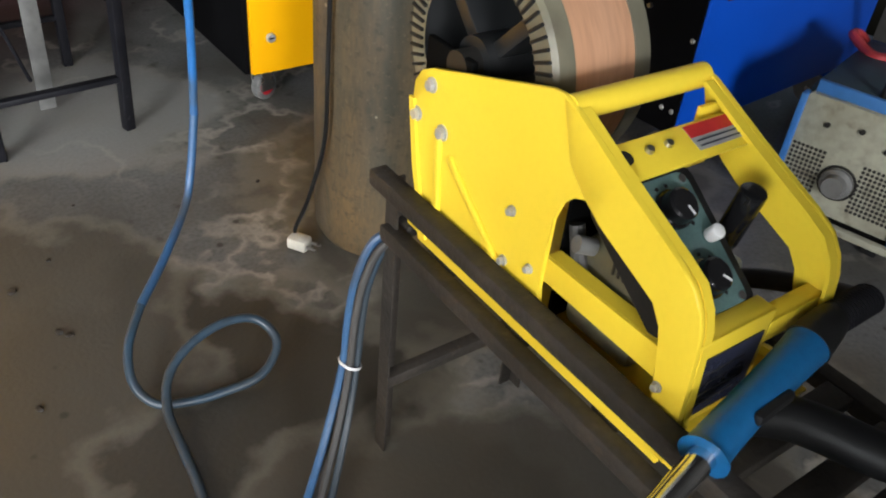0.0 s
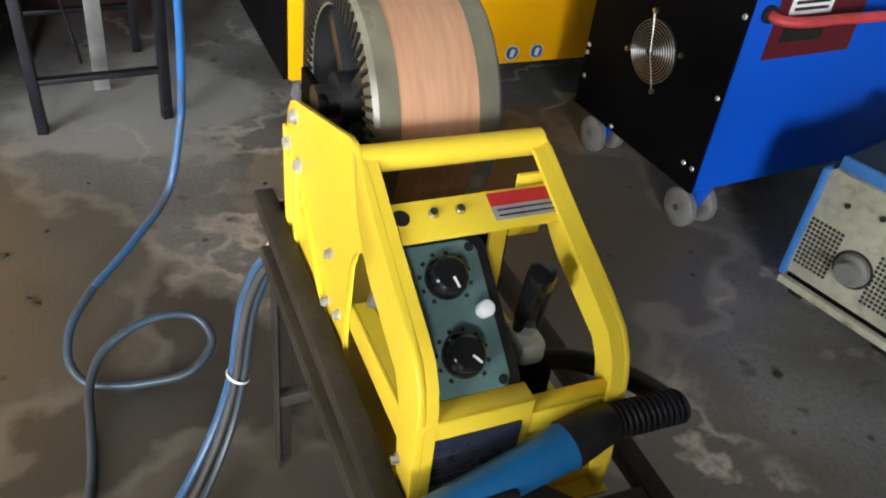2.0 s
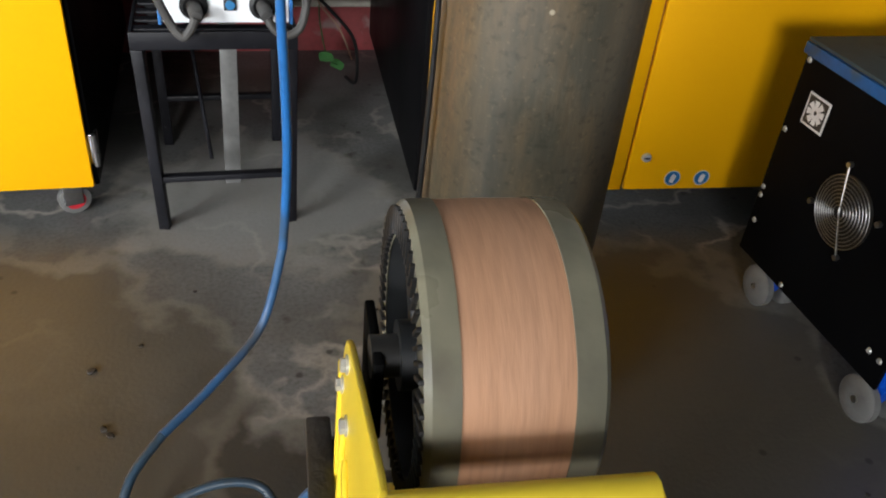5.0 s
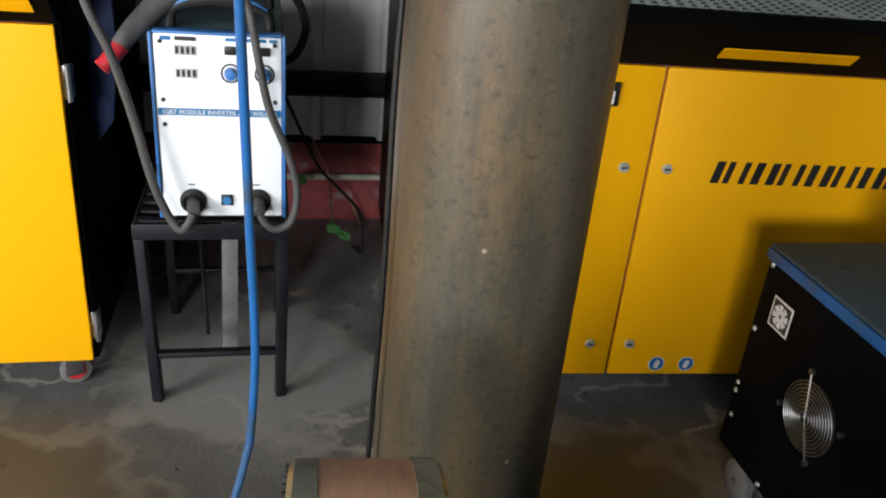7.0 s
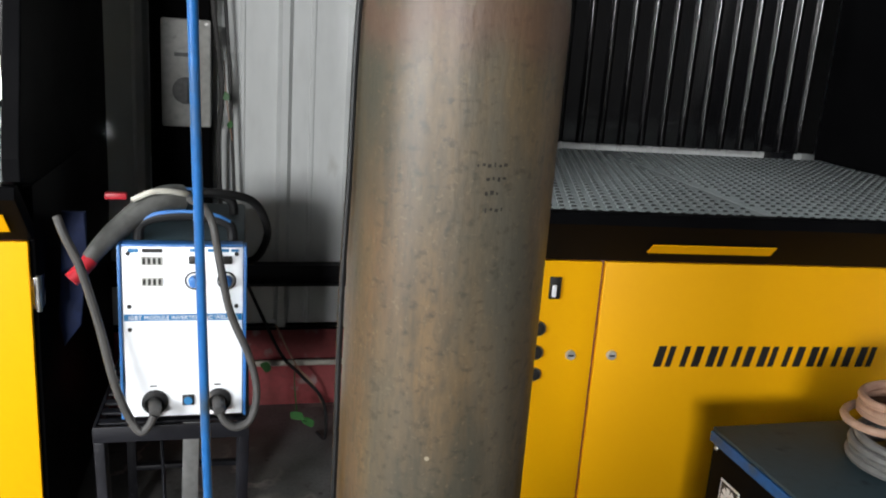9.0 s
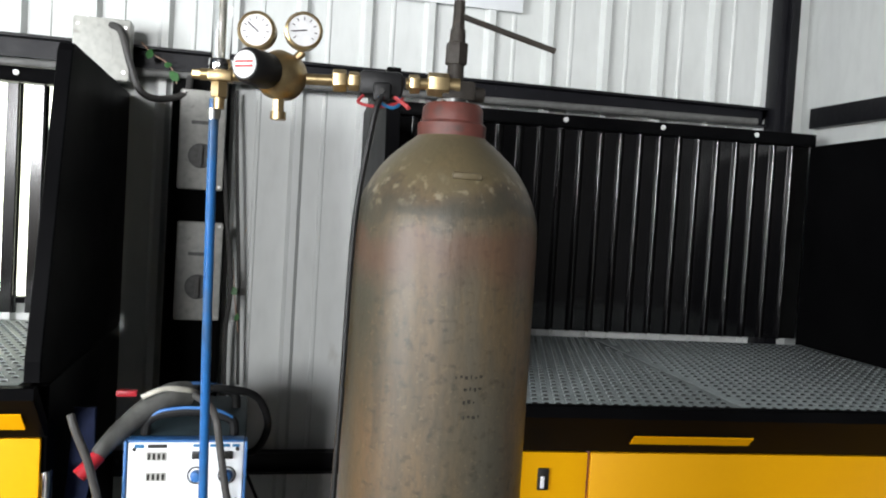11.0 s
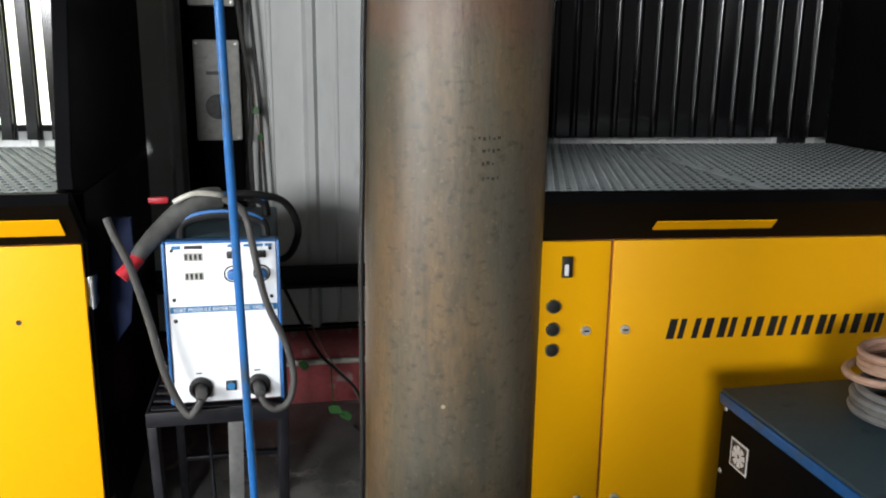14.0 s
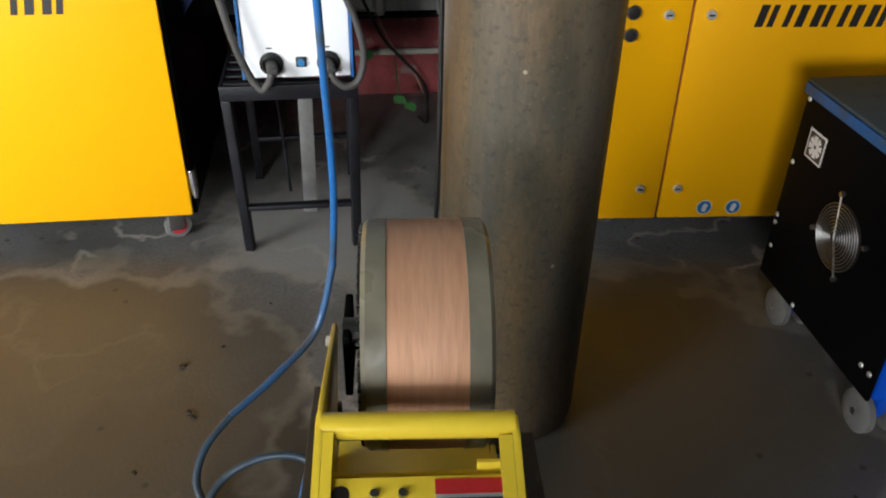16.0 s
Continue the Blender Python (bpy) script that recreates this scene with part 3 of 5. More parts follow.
bm = box(B(), (2.222, WALL_Y - 0.085, 0), (2.296, WALL_Y - 0.024, ROOF), 0.004)
box(bm, (2.245, WALL_Y - 0.11, 0), (2.255, WALL_Y - 0.083, ROOF), 0.002)
solid("corner_post", bm, M_STAND, "black steel corner post of the shed", "post", "structure")
bm = box(B(), (RIGHT_X - 0.065, -2.5, 1.62), (RIGHT_X - 0.024, WALL_Y - 0.09, 1.69), 0.003)
solid("side_rail", bm, M_STAND, "dark steel rail along the side wall", "rail", "structure")
bm = box(B(), (0.732, WALL_Y - 0.030, 1.915), (1.313, WALL_Y - 0.024, 2.33), 0.001)
solid("sign_board", bm, M_WHITE, "plain white board fixed high on the cladding", "sign")


# black backing column with the two socket plates
solid("socket_column", plate(B(), [(0.25, WALL_Y - 0.024), (0.25, WALL_Y - 0.075), (0.258, WALL_Y - 0.083), (0.406, WALL_Y - 0.083), (0.414, WALL_Y - 0.075), (0.414, WALL_Y - 0.024)], 0.285, 1.617, "z"),
            M_BLACK_DULL, "black steel backing column on the cladding", "column", "structure")


def socket_plate(x, z):
    t = thing("socket_box", "grey isolator box with a round rotary switch on the black column", "socket", pose(x, WALL_Y - 0.083, z), "isolators on the column")
    part("plate", box(B(), (-0.064, -0.045, -0.143), (0.064, -0.001, 0.143), 0.006), M_SOCKET, t)
    bm = rod(B(), (0, -0.045, -0.045), (0, -0.052, -0.045), 0.036, bevel=0.002)
    box(bm, (-0.006, -0.066, -0.075), (0.006, -0.050, -0.015), 0.003)
    part("rotary_switch", bm, M_GREY_CABLE, t, "dark grey rotary switch")
    part("marking", box(B(), (-0.03, -0.0458, 0.045), (0.03, -0.0448, 0.055)), M_GREY_CABLE, t)
    for sx in (-0.054, 0.054):
        for sz in (-0.132, 0.132):
            part("screw", rod(B(), (sx, -0.044, sz), (sx, -0.047, sz), 0.004, seg=8), M_STEEL, t)


socket_plate(0.341, 1.420)
socket_plate(0.348, 1.042)
jb = thing("junction_box", "white junction box fixed above the wall rail", "junction box", pose(0.062, WALL_Y - 0.066, 1.652))
part("body", box(B(), (-0.076, -0.07, -0.085), (0.076, -0.001, 0.085), 0.006), M_SOCKET, jb)
for sx in (-0.062, 0.062):
    for sz in (-0.062, 0.062):
        part("screw", rod(B(), (sx, -0.069, sz), (sx, -0.072, sz), 0.005, seg=8), M_STEEL, jb)
part("marking", box(B(), (-0.02, -0.0712, -0.03), (0.03, -0.0702, 0.02)), M_SOCKET, jb)
bm = tube(B(), [(0.085, 2.74, 1.72), (0.115, 2.72, 1.70), (0.14, 2.72, 1.62), (0.17, 2.72, 1.545), (0.22, 2.73, 1.525), (0.29, 2.75, 1.55), (0.30, 2.765, 1.60)], 0.010)
solid("wall_cable", bm, M_CABLE, "thick black supply cable looped from the junction box", "cable")
bm = tube(B(), [(0.37, 2.775, 1.56), (0.40, 2.76, 1.40), (0.42, 2.77, 1.2), (0.44, 2.78, 1.0), (0.43, 2.78, 0.85), (0.44, 2.80, 0.6)], 0.007)
solid("wall_cable", bm, M_CABLE, "black cable hanging down beside the column", "cable")
bm = tube(B(), [(0.43, 2.81, 1.58), (0.445, 2.80, 1.3), (0.46, 2.80, 1.05), (0.475, 2.80, 0.7)], 0.005)
solid("wall_cable", bm, M_CABLE, "thin dark cable hanging down the cladding", "cable")


# ---- downdraft tables ----
def caster(parent, x, y, r=0.032, wheel_mat=M_RED_PLASTIC, plate_top=0.09, turn=20, body=M_STEEL):
    c = Matrix.Translation((x, y, 0)) @ Matrix.Rotation(radians(turn), 4, "Z")
    bm = rod(B(), (0, -0.010, r), (0, 0.010, r), r, bevel=0.003)
    bmesh.ops.transform(bm, matrix=c, verts=bm.verts)
    w = part("caster", bm, M_CASTER, parent, "grey nylon caster wheel")
    bm = rod(B(), (0, -0.0115, r), (0, 0.0115, r), r * 0.62)
    bmesh.ops.transform(bm, matrix=c, verts=bm.verts)
    part("hub", bm, wheel_mat, w)
    bm = box(B(), (-0.022, -0.018, r * 0.8), (0.014, -0.0125, plate_top - 0.004), 0.002)
    box(bm, (-0.022, 0.0125, r * 0.8), (0.014, 0.018, plate_top - 0.004), 0.002)
    box(bm, (-0.03, -0.026, plate_top - 0.008), (0.03, 0.026, plate_top + 0.001), 0.002)
    bmesh.ops.transform(bm, matrix=c, verts=bm.verts)
    part("fork", bm, body, w)


def brand_mark(parent, x0, x1, z0, z1, y):
    """The maker's mark as nine plain bold slanted black blocks."""
    n = 9
    step = (x1 - x0) / n
    s = 0.2 * (z1 - z0)
    for i in range(n):
        bm = B()
        for a, w in ((0.02, (0.30, 0.22)[i % 2]), (0.46, (0.22, 0.30)[i % 2])):
            p, q = x0 + (i + a) * step, x0 + (i + a + w) * step
            plate(bm, [(p, z0), (q, z0), (q + s, z1), (p + s, z1)], y - 0.0010, y - 0.0002, "y")
        part("mark", bm, M_INK, parent)


def downdraft_table(x0, x1, yf, doors, label, open_hood=False):
    """A welding table that draws its fumes down: black body, yellow fronts, galvanised grates, black hood of baffles and two wings."""
    t = thing("downdraft_table", label, "workbench", pose(0, 0, 0), "downdraft tables")
    yb = 2.79 if open_hood else 2.757
    back = WALL_Y - 0.03 if open_hood else yb + 0.005
    for xa in (x0, x1 - 0.02):
        part("side_panel", box(B(), (xa, yf + 0.013, 0.085), (xa + 0.02, back, 0.872), 0.003), M_BLACK, t)
    part("back_panel", box(B(), (x0 + 0.021, yb - 0.015, 0.085), (x1 - 0.021, yb, 0.87)), M_BLACK_DULL, t)
    part("bottom_panel", box(B(), (x0 + 0.021, yf + 0.03, 0.085), (x1 - 0.021, yb - 0.016, 0.10)), M_BLACK_DULL, t)
    part("inner_tray", box(B(), (x0 + 0.021, yf + 0.013, 0.70), (x1 - 0.021, yb - 0.016, 0.715)), M_BLACK_DULL, t)
    bm = plate(B(), [(yf + 0.012, 0.774), (yf - 0.004, 0.774), (yf - 0.107, 0.868), (yf - 0.107, 0.890), (yf - 0.083, 0.890), (yf + 0.012, 0.80)], x0, x1, "x", 0.0015)
    part("fascia", bm, M_BLACK, t)
    for a, b in doors:
        part("door", box(B(), (a + 0.003, yf - 0.002, 0.088), (b - 0.003, yf + 0.012, 0.770), 0.003), M_AMBER, t, "amber yellow sheet door")
    part("door_backing", box(B(), (x0 + 0.021, yf + 0.0125, 0.10), (x1 - 0.021, yf + 0.02, 0.77)), M_RED_WALL, t)
    # wings
    for xa in (x0, x1 - 0.03):
        bm = plate(B(), [(yf - 0.06, 0.8905), (yf - 0.06, 0.93), (yf + 0.097, 1.53), (yf + 0.115, 1.548), (back, 1.548), (back, 0.873), (yf + 0.014, 0.873), (yf - 0.04, 0.8905)], xa, xa + 0.03, "x", 0.003)
        w = new("wing", finish("wing", bm, M_BLACK, False))
        w.parent, w["label"] = t, "black side wing"
    # hood of upright baffles
    if not open_hood:
        part("hood_sheet", box(B(), (x0 + 0.031, yb + 0.008, 0.90), (x1 - 0.031, yb + 0.016, 1.575)), M_BLACK_DULL, t)
    part("hood_top", box(B(), (x0 + 0.031, yb - 0.03, 1.545), (x1 - 0.031, yb + 0.007, 1.585), 0.003), M_BLACK, t)
    bm = plate(B(), [(-0.030, 0.0), (-0.029, -0.005), (0.014, -0.006), (0.0145, -0.017), (0.0152, -0.0195), (0.0168, -0.0212), (0.0185, -0.0218), (0.0202, -0.0212), (0.0218, -0.0195), (0.0225, -0.017), (0.023, -0.006), (0.030, -0.005), (0.031, 0.0)], 0.90, 1.543, "z")
    mesh = finish("baffle", bm, M_SLAT)
    n = int((x1 - x0 - 0.07) / 0.0665)
    narrow = Matrix.Diagonal((0.72 if open_hood else 1.0, 1, 1, 1))
    for i in range(n):
        share("baffle", mesh, t, pose(x0 + 0.07 + i * 0.0665, yb + 0.007, 0) @ narrow)
    bm = rod(B(), (0, 0, 0), (0, -0.004, 0), 0.008, seg=12)
    mesh = finish("rivet", bm, M_PRINT_WHITE)
    for i in range(1, 5):
        share("rivet", mesh, t, pose(x0 + 1.618 * (i / 5 + 0.03) - (0 if open_hood else 0.065), yb - 0.0305, 1.568))
    # grates: galvanised plank with rows of raised pierced teeth, each row stepped sideways
    for c in range(2):
        ga, gb = x0 + 0.034 + c * (x1 - x0 - 0.068) / 2, x0 + 0.034 + (c + 1) * (x1 - x0 - 0.068) / 2 - 0.004
        ya, ybk = yf - 0.082, yb - 0.035
        bm, dark = box(B(), (ga, ya, 0.866), (gb, ybk, 0.8850), 0.001), B()
        k, row = ya + 0.018, 0
        while k < ybk - 0.03:
            q = ga + 0.008 + (row * 0.009) % 0.024
            while q < gb - 0.024:
                foot = [bm.verts.new(p) for p in ((q, k, 0.8851), (q + 0.014, k, 0.8851), (q + 0.010, k + 0.020, 0.8851), (q + 0.004, k + 0.020, 0.8851))]
                lip = [bm.verts.new(p) for p in ((q + 0.002, k + 0.001, 0.8890), (q + 0.012, k + 0.001, 0.8890))]
                for f in ((foot[0], foot[1], lip[1], lip[0]), (lip[0], lip[1], foot[2], foot[3]), (foot[0], lip[0], foot[3]), (foot[1], foot[2], lip[1])):
                    bm.faces.new(f)
                dark.faces.new([dark.verts.new(p) for p in ((q + 0.001, k - 0.0030, 0.8854), (q + 0.013, k - 0.0030, 0.8854), (q + 0.0115, k + 0.0004, 0.8884), (q + 0.0025, k + 0.0004, 0.8884))])
                q += 0.024
            k += 0.036
            row += 1
        g = part("grate", bm, M_GALV, t, "galvanised steel grate")
        tagged(part("perforation", dark, M_INK, g), "dark pierced slots", kind="stuff")
    for px in (x0 + 0.06, x1 - 0.06):
        for py in (yf + 0.055, yb - 0.10):
            caster(t, px, py)
    return t


def knob_screw(parent, x, z, y, r=0.011):
    bm = rod(B(), (x, y, z), (x, y - 0.006, z), r, r * 0.85, seg=16)
    k = part("door_lock", bm, M_LOCK, parent, "round steel quarter-turn lock")
    part("slot", box(B(), (x - 0.006, y - 0.0068, z - 0.002), (x + 0.006, y - 0.0058, z + 0.002)), M_INK, k)


YF = 1.845
rt = downdraft_table(0.744, 2.268, YF, ((0.752, 1.2), (1.2, 2.03), (2.03, 2.261)), "amber yellow and black downdraft welding table with galvanised grates")
rt.matrix_basis = pose(1.24, YF, 0, 0, 0, -4.0) @ pose(-1.24, -YF, 0)
front = YF - 0.002
for x, z in ((1.150, 0.572), (1.238, 0.572), (1.150, 0.168), (1.238, 0.168), (0.80, 0.572), (0.80, 0.168)):
    knob_screw(rt, x, z, front)
brand_mark(rt, 1.331, 1.858, 0.546, 0.592, front)
for x in (1.311, 1.380):
    s = part("safety_sticker", rod(B(), (x, front, 0.116), (x, front - 0.0008, 0.116), 0.0185, seg=28), M_PRINT_WHITE, rt, "round blue safety sticker")
    part("disc", rod(B(), (x, front - 0.0005, 0.116), (x, front - 0.0014, 0.116), 0.0165, seg=28), M_PRINT_BLUE, s)
    bm = plate(B(), [(x - 0.006, 0.107), (x + 0.003, 0.104), (x + 0.008, 0.122), (x + 0.001, 0.127), (x - 0.005, 0.121)], front - 0.0020, front - 0.0012, "y")
    part("pictogram", bm, M_PRINT_WHITE, s)
for z, r in ((0.628, 0.013), (0.577, 0.0125), (0.530, 0.012)):
    k = part("push_button", rod(B(), (1.076, front, z), (1.076, front - 0.008, z), r, bevel=0.002), M_INK, rt, "black round push button")
    part("bezel", rod(B(), (1.076, front, z), (1.076, front - 0.003, z), r + 0.003), M_STEEL, k)
sw = part("rocker_switch", box(B(), (1.090, front - 0.006, 0.692), (1.114, front, 0.738), 0.002), M_INK, rt, "black rocker switch with a pale key")
part("key", box(B(), (1.095, front - 0.010, 0.697), (1.104, front - 0.0055, 0.722), 0.002), M_WHITE, sw)
# pull recess in the sloping fascia
bm = plate(B(), [(YF - 0.0385, 0.8025), (YF - 0.0405, 0.8005), (YF - 0.0625, 0.8205), (YF - 0.0605, 0.8225)], 1.270, 1.530, "x")
part("pull_tab", bm, M_AMBER, rt, "yellow pull tab in the fascia")

YL = 1.97
lt = downdraft_table(-1.50, 0.128, YL, ((-1.49, -0.72), (-0.72, 0.122)), "amber yellow and black downdraft table, twin of its neighbour", True)
brand_mark(lt, -0.585, -0.044, 0.565, 0.611, YL - 0.002)
part("mark", rod(B(), (-0.012, YL - 0.002, 0.613), (-0.012, YL - 0.003, 0.613), 0.0055, seg=14), M_INK, lt)
for z in (0.668, 0.165):
    h = part("hinge", box(B(), (0.118, YL + 0.008, z - 0.032), (0.136, YL + 0.040, z + 0.032), 0.004), M_CHROME, lt, "chromed door hinge")
    part("pin", rod(B(), (0.131, YL + 0.006, z - 0.034), (0.131, YL + 0.006, z + 0.034), 0.005), M_STEEL, h)
bm = plate(B(), [(YL - 0.0345, 0.7985), (YL - 0.0365, 0.7965), (YL - 0.0765, 0.8335), (YL - 0.0745, 0.8355)], -0.235, 0.10, "x")
part("pull_tab", bm, M_AMBER, lt, "yellow pull tab in the fascia")
part("latch", box(B(), (-0.24, YL - 0.095, 0.842), (-0.03, YL - 0.083, 0.858), 0.002), M_STEEL, lt)


# ---- gas cylinder with valve, heater and regulator ----
CX, CY, CR = 0.747, 1.375, 0.126
gas = thing("gas_cylinder", "tall worn brown steel gas cylinder standing on the floor", "gas cylinder", pose(CX, CY, 0, 0, 0.28, 0))
prof = [(0, 0.03), (0.07, 0.03), (0.105, 0.0), (0.118, 0.004), (CR, 0.02), (CR, 0.2), (CR, 0.5), (CR, 0.9), (CR, 1.20)]
prof += [(0.1253, 1.222), (0.1235, 1.240), (0.1195, 1.256), (0.1135, 1.272), (0.1055, 1.288), (0.095, 1.304), (0.082, 1.319), (0.067, 1.333), (0.054, 1.343), (0.046, 1.350)]
prof += [(0.042, 1.358), (0, 1.358)]
part("shell", lathe(B(), prof, seg=72), M_CYLINDER, gas)
part("neck_ring", lathe(B(), [(0.036, 1.34), (0.046, 1.345), (0.047, 1.366), (0.042, 1.37), (0.041, 1.388), (0.037, 1.394), (0, 1.394)], seg=40), M_NECK, gas, "red oxide neck ring")
bm = lathe(B(), [(0.024, 1.392), (0.023, 1.400), (0.014, 1.402)], seg=24)
part("collar", bm, M_STEEL, gas)
bm = box(B(), (-0.020, -0.018, 1.400), (0.026, 0.018, 1.426), 0.004)
rod(bm, (0, 0, 1.424), (0, 0, 1.452), 0.0125, 0.011, seg=12)
rod(bm, (0, 0, 1.448), (0, 0, 1.478), 0.0155, seg=6, bevel=0.002)
rod(bm, (0, 0, 1.476), (0, 0, 1.496), 0.0115, 0.0105, seg=12)
rod(bm, (0, 0, 1.494), (0, 0, 1.535), 0.009, 0.0075, seg=8)
rod(bm, (0.02, 0, 1.411), (0.042, 0, 1.411), 0.010, seg=12, bevel=0.002)
v = part("valve", bm, M_DARK_STEEL, gas, "dark steel bottle valve")
part("spindle_key", rod(B(), (0.004, -0.002, 1.514), (0.137, -0.010, 1.480), 0.0042, seg=10), M_DARK_STEEL, v, "thin steel key bar")
part("makers_plate", box(B(), (-0.020, -0.108, 1.289), (0.018, -0.099, 1.298), 0.003, Matrix.Rotation(0.0, 4, "Z")), M_CYLINDER, gas)
for k, (zz, w, xo) in enumerate(((1.045, 0.040, 0.028), (1.030, 0.028, 0.034), (1.014, 0.020, 0.030), (0.995, 0.026, 0.034))):
    a0 = xo / CR
    n = max(2, int(w / 0.006))
    for i in range(n):
        a = a0 + (i - n / 2) * 0.052 - 0.1
        m = Matrix.Rotation(a, 4, "Z") @ Matrix.Translation((0, -CR, zz + (i % 2) * 0.0012))
        w, h = 0.0010 + 0.0011 * ((i * 7 + k * 5) % 3) / 2, 0.0014 + 0.0010 * ((i * 5 + k) % 4) / 3
        part("stamp", box(B(), (-w, -0.0005, -h), (w, 0.0007, h), 0, m), M_DARK_STEEL, gas)

RY = CY - 0.012
reg = thing("gas_regulator", "brass gas regulator with two white dial gauges and a flow tube", "regulator", pose(CX + 0.016, RY, 1.417, 0, 0, -6) @ Matrix.Scale(1.035, 4) @ pose(-CX, 0, -1.417))
bm = rod(B(), (0.728, 0, 1.418), (0.742, 0, 1.418), 0.010, seg=12)
rod(bm, (0.700, 0, 1.418), (0.728, 0, 1.418), 0.0155, seg=6, bevel=0.002)
rod(bm, (0.672, 0, 1.416), (0.702, 0, 1.418), 0.0075, seg=14)
rod(bm, (0.676, 0, 1.416), (0.690, 0, 1.417), 0.0125, seg=6, bevel=0.002)
part("inlet_nut", bm, M_BRASS, reg, "brass inlet nut")
bm = box(B(), (0.612, -0.018, 1.396), (0.668, 0.018, 1.428), 0.006)
box(bm, (0.630, -0.026, 1.388), (0.652, -0.016, 1.412), 0.003)
heat = part("heater", bm, M_RUBBER, reg, "black electric gas heater block")
part("screw", rod(B(), (0.640, -0.026, 1.400), (0.640, -0.029, 1.400), 0.004, seg=10), M_INK, heat)
for k, (mat, dy) in enumerate(((M_RED_CABLE, -0.022), (M_PRINT_BLUE, -0.024), (M_RED_CABLE, -0.027))):
    pts = [(0.618 + 0.02 * k, dy, 1.394), (0.612 + 0.03 * k, dy - 0.006, 1.384), (0.635 + 0.02 * k, dy - 0.008, 1.380), (0.660 + 0.004 * k, dy - 0.003, 1.386), (0.668 - 0.006 * k, dy, 1.394)]
    part("wire", tube(B(), pts, 0.0022, 6, 5), mat, heat)
bm = rod(B(), (0.545, 0, 1.412), (0.614, 0, 1.414), 0.0072, seg=14)
rod(bm, (0.598, 0, 1.414), (0.612, 0, 1.414), 0.0125, seg=6, bevel=0.002)
rod(bm, (0.578, 0, 1.413), (0.596, 0, 1.414), 0.0145, seg=6, bevel=0.002)
part("stem", bm, M_BRASS, reg, "brass stem with hexagon nuts")
m = Matrix.Translation((0.512, 0.0, 1.414)) @ Matrix.Rotation(radians(90), 4, "X") @ Matrix.Rotation(radians(-30), 4, "Y")
part("body", lathe(B(), [(0, -0.03), (0.022, -0.028), (0.030, -0.016), (0.031, 0.008), (0.024, 0.022), (0.018, 0.028), (0, 0.03)], seg=32, m=m), M_BRASS, reg, "round brass regulator body")
kn = part("pressure_knob", lathe(B(), [(0.021, 0.026), (0.0225, 0.03), (0.0215, 0.068), (0.018, 0.073), (0, 0.073)], seg=28, m=m), M_RUBBER, reg, "black ribbed pressure knob")
part("cap", lathe(B(), [(0.0165, 0.0732), (0.0165, 0.0745), (0, 0.0748)], seg=28, m=m), M_PRINT_WHITE, kn, "white cap with a red mark")
bm = box(B(), (-0.0125, -0.0035, 0.0748), (0.0125, -0.001, 0.0756), 0, m)
box(bm, (-0.0125, 0.002, 0.0748), (0.0125, 0.0045, 0.0756), 0, m)
part("print", bm, M_LABEL_RED, kn)
for gx, gz, turn in ((0.483, 1.464, -6), (0.539, 1.468, 8)):
    m = Matrix.Translation((gx, -0.014, gz)) @ Matrix.Rotation(radians(turn), 4, "Z") @ Matrix.Rotation(radians(90), 4, "X")
    g = part("gauge", lathe(B(), [(0, -0.014), (0.021, -0.013), (0.0235, -0.006), (0.0235, 0.009), (0.0205, 0.011), (0.0195, 0.0085), (0, 0.0085)], seg=36, m=m), M_BRASS, reg, "brass-rimmed dial gauge")
    part("dial", lathe(B(), [(0.0193, 0.0088), (0.0193, 0.0094), (0, 0.0094)], seg=32, m=m), M_PRINT_WHITE, g, "white dial")
    part("needle", box(B(), (-0.0008, -0.004, 0.0098), (0.0008, 0.014, 0.0104), 0, m @ Matrix.Rotation(radians(50 if turn < 0 else 100), 4, "Z")), M_INK, g)
    for k in range(9):
        a = radians(-130 + 260 * k / 8)
        part("tick", box(B(), (-0.0005, 0.0125, 0.0096), (0.0005, 0.0165, 0.0101), 0, m @ Matrix.Rotation(a, 4, "Z")), M_INK, g)
    part("stem", rod(B(), (gx, 0, gz - 0.022), (0.512 + (gx - 0.512) * 0.5, 0, 1.430), 0.0055, seg=10), M_BRASS, g)
bm = rod(B(), (0.512, 0, 1.388), (0.512, 0, 1.366), 0.0075, seg=6)
rod(bm, (0.512, 0, 1.368), (0.512, 0, 1.358), 0.010, seg=14)
part("relief_valve", bm, M_BRASS, reg)
bm = rod(B(), (0.484, 0, 1.410), (0.414, 0, 1.408), 0.0075, seg=14)
box(bm, (0.424, -0.012, 1.400), (0.454, 0.012, 1.414), 0.003)
rod(bm, (0.438, 0, 1.400), (0.438, 0, 1.380), 0.011, seg=6, bevel=0.002)
rod(bm, (0.438, 0, 1.382), (0.438, 0, 1.366), 0.007, seg=12)
rod(bm, (0.404, 0, 1.408), (0.418, 0, 1.408), 0.006, seg=6)
part("outlet", bm, M_BRASS, reg, "brass outlet elbow and hose nipple")
glass = bpy.data.materials.new("clear_flow_tube")
glass.use_nodes = True
gb = glass.node_tree.nodes["Principled BSDF"]
gb.inputs["Transmission Weight"].default_value, gb.inputs["Roughness"].default_value, gb.inputs["IOR"].default_value = 1.0, 0.06, 1.45
gb.inputs["Base Color"].default_value = (0.95, 0.97, 0.97, 1)
part("flow_tube", rod(B(), (0.438, 0, 1.426), (0.438, 0, 1.535), 0.0125, seg=24, bevel=0.002), glass, reg, "clear upright flow meter tube")
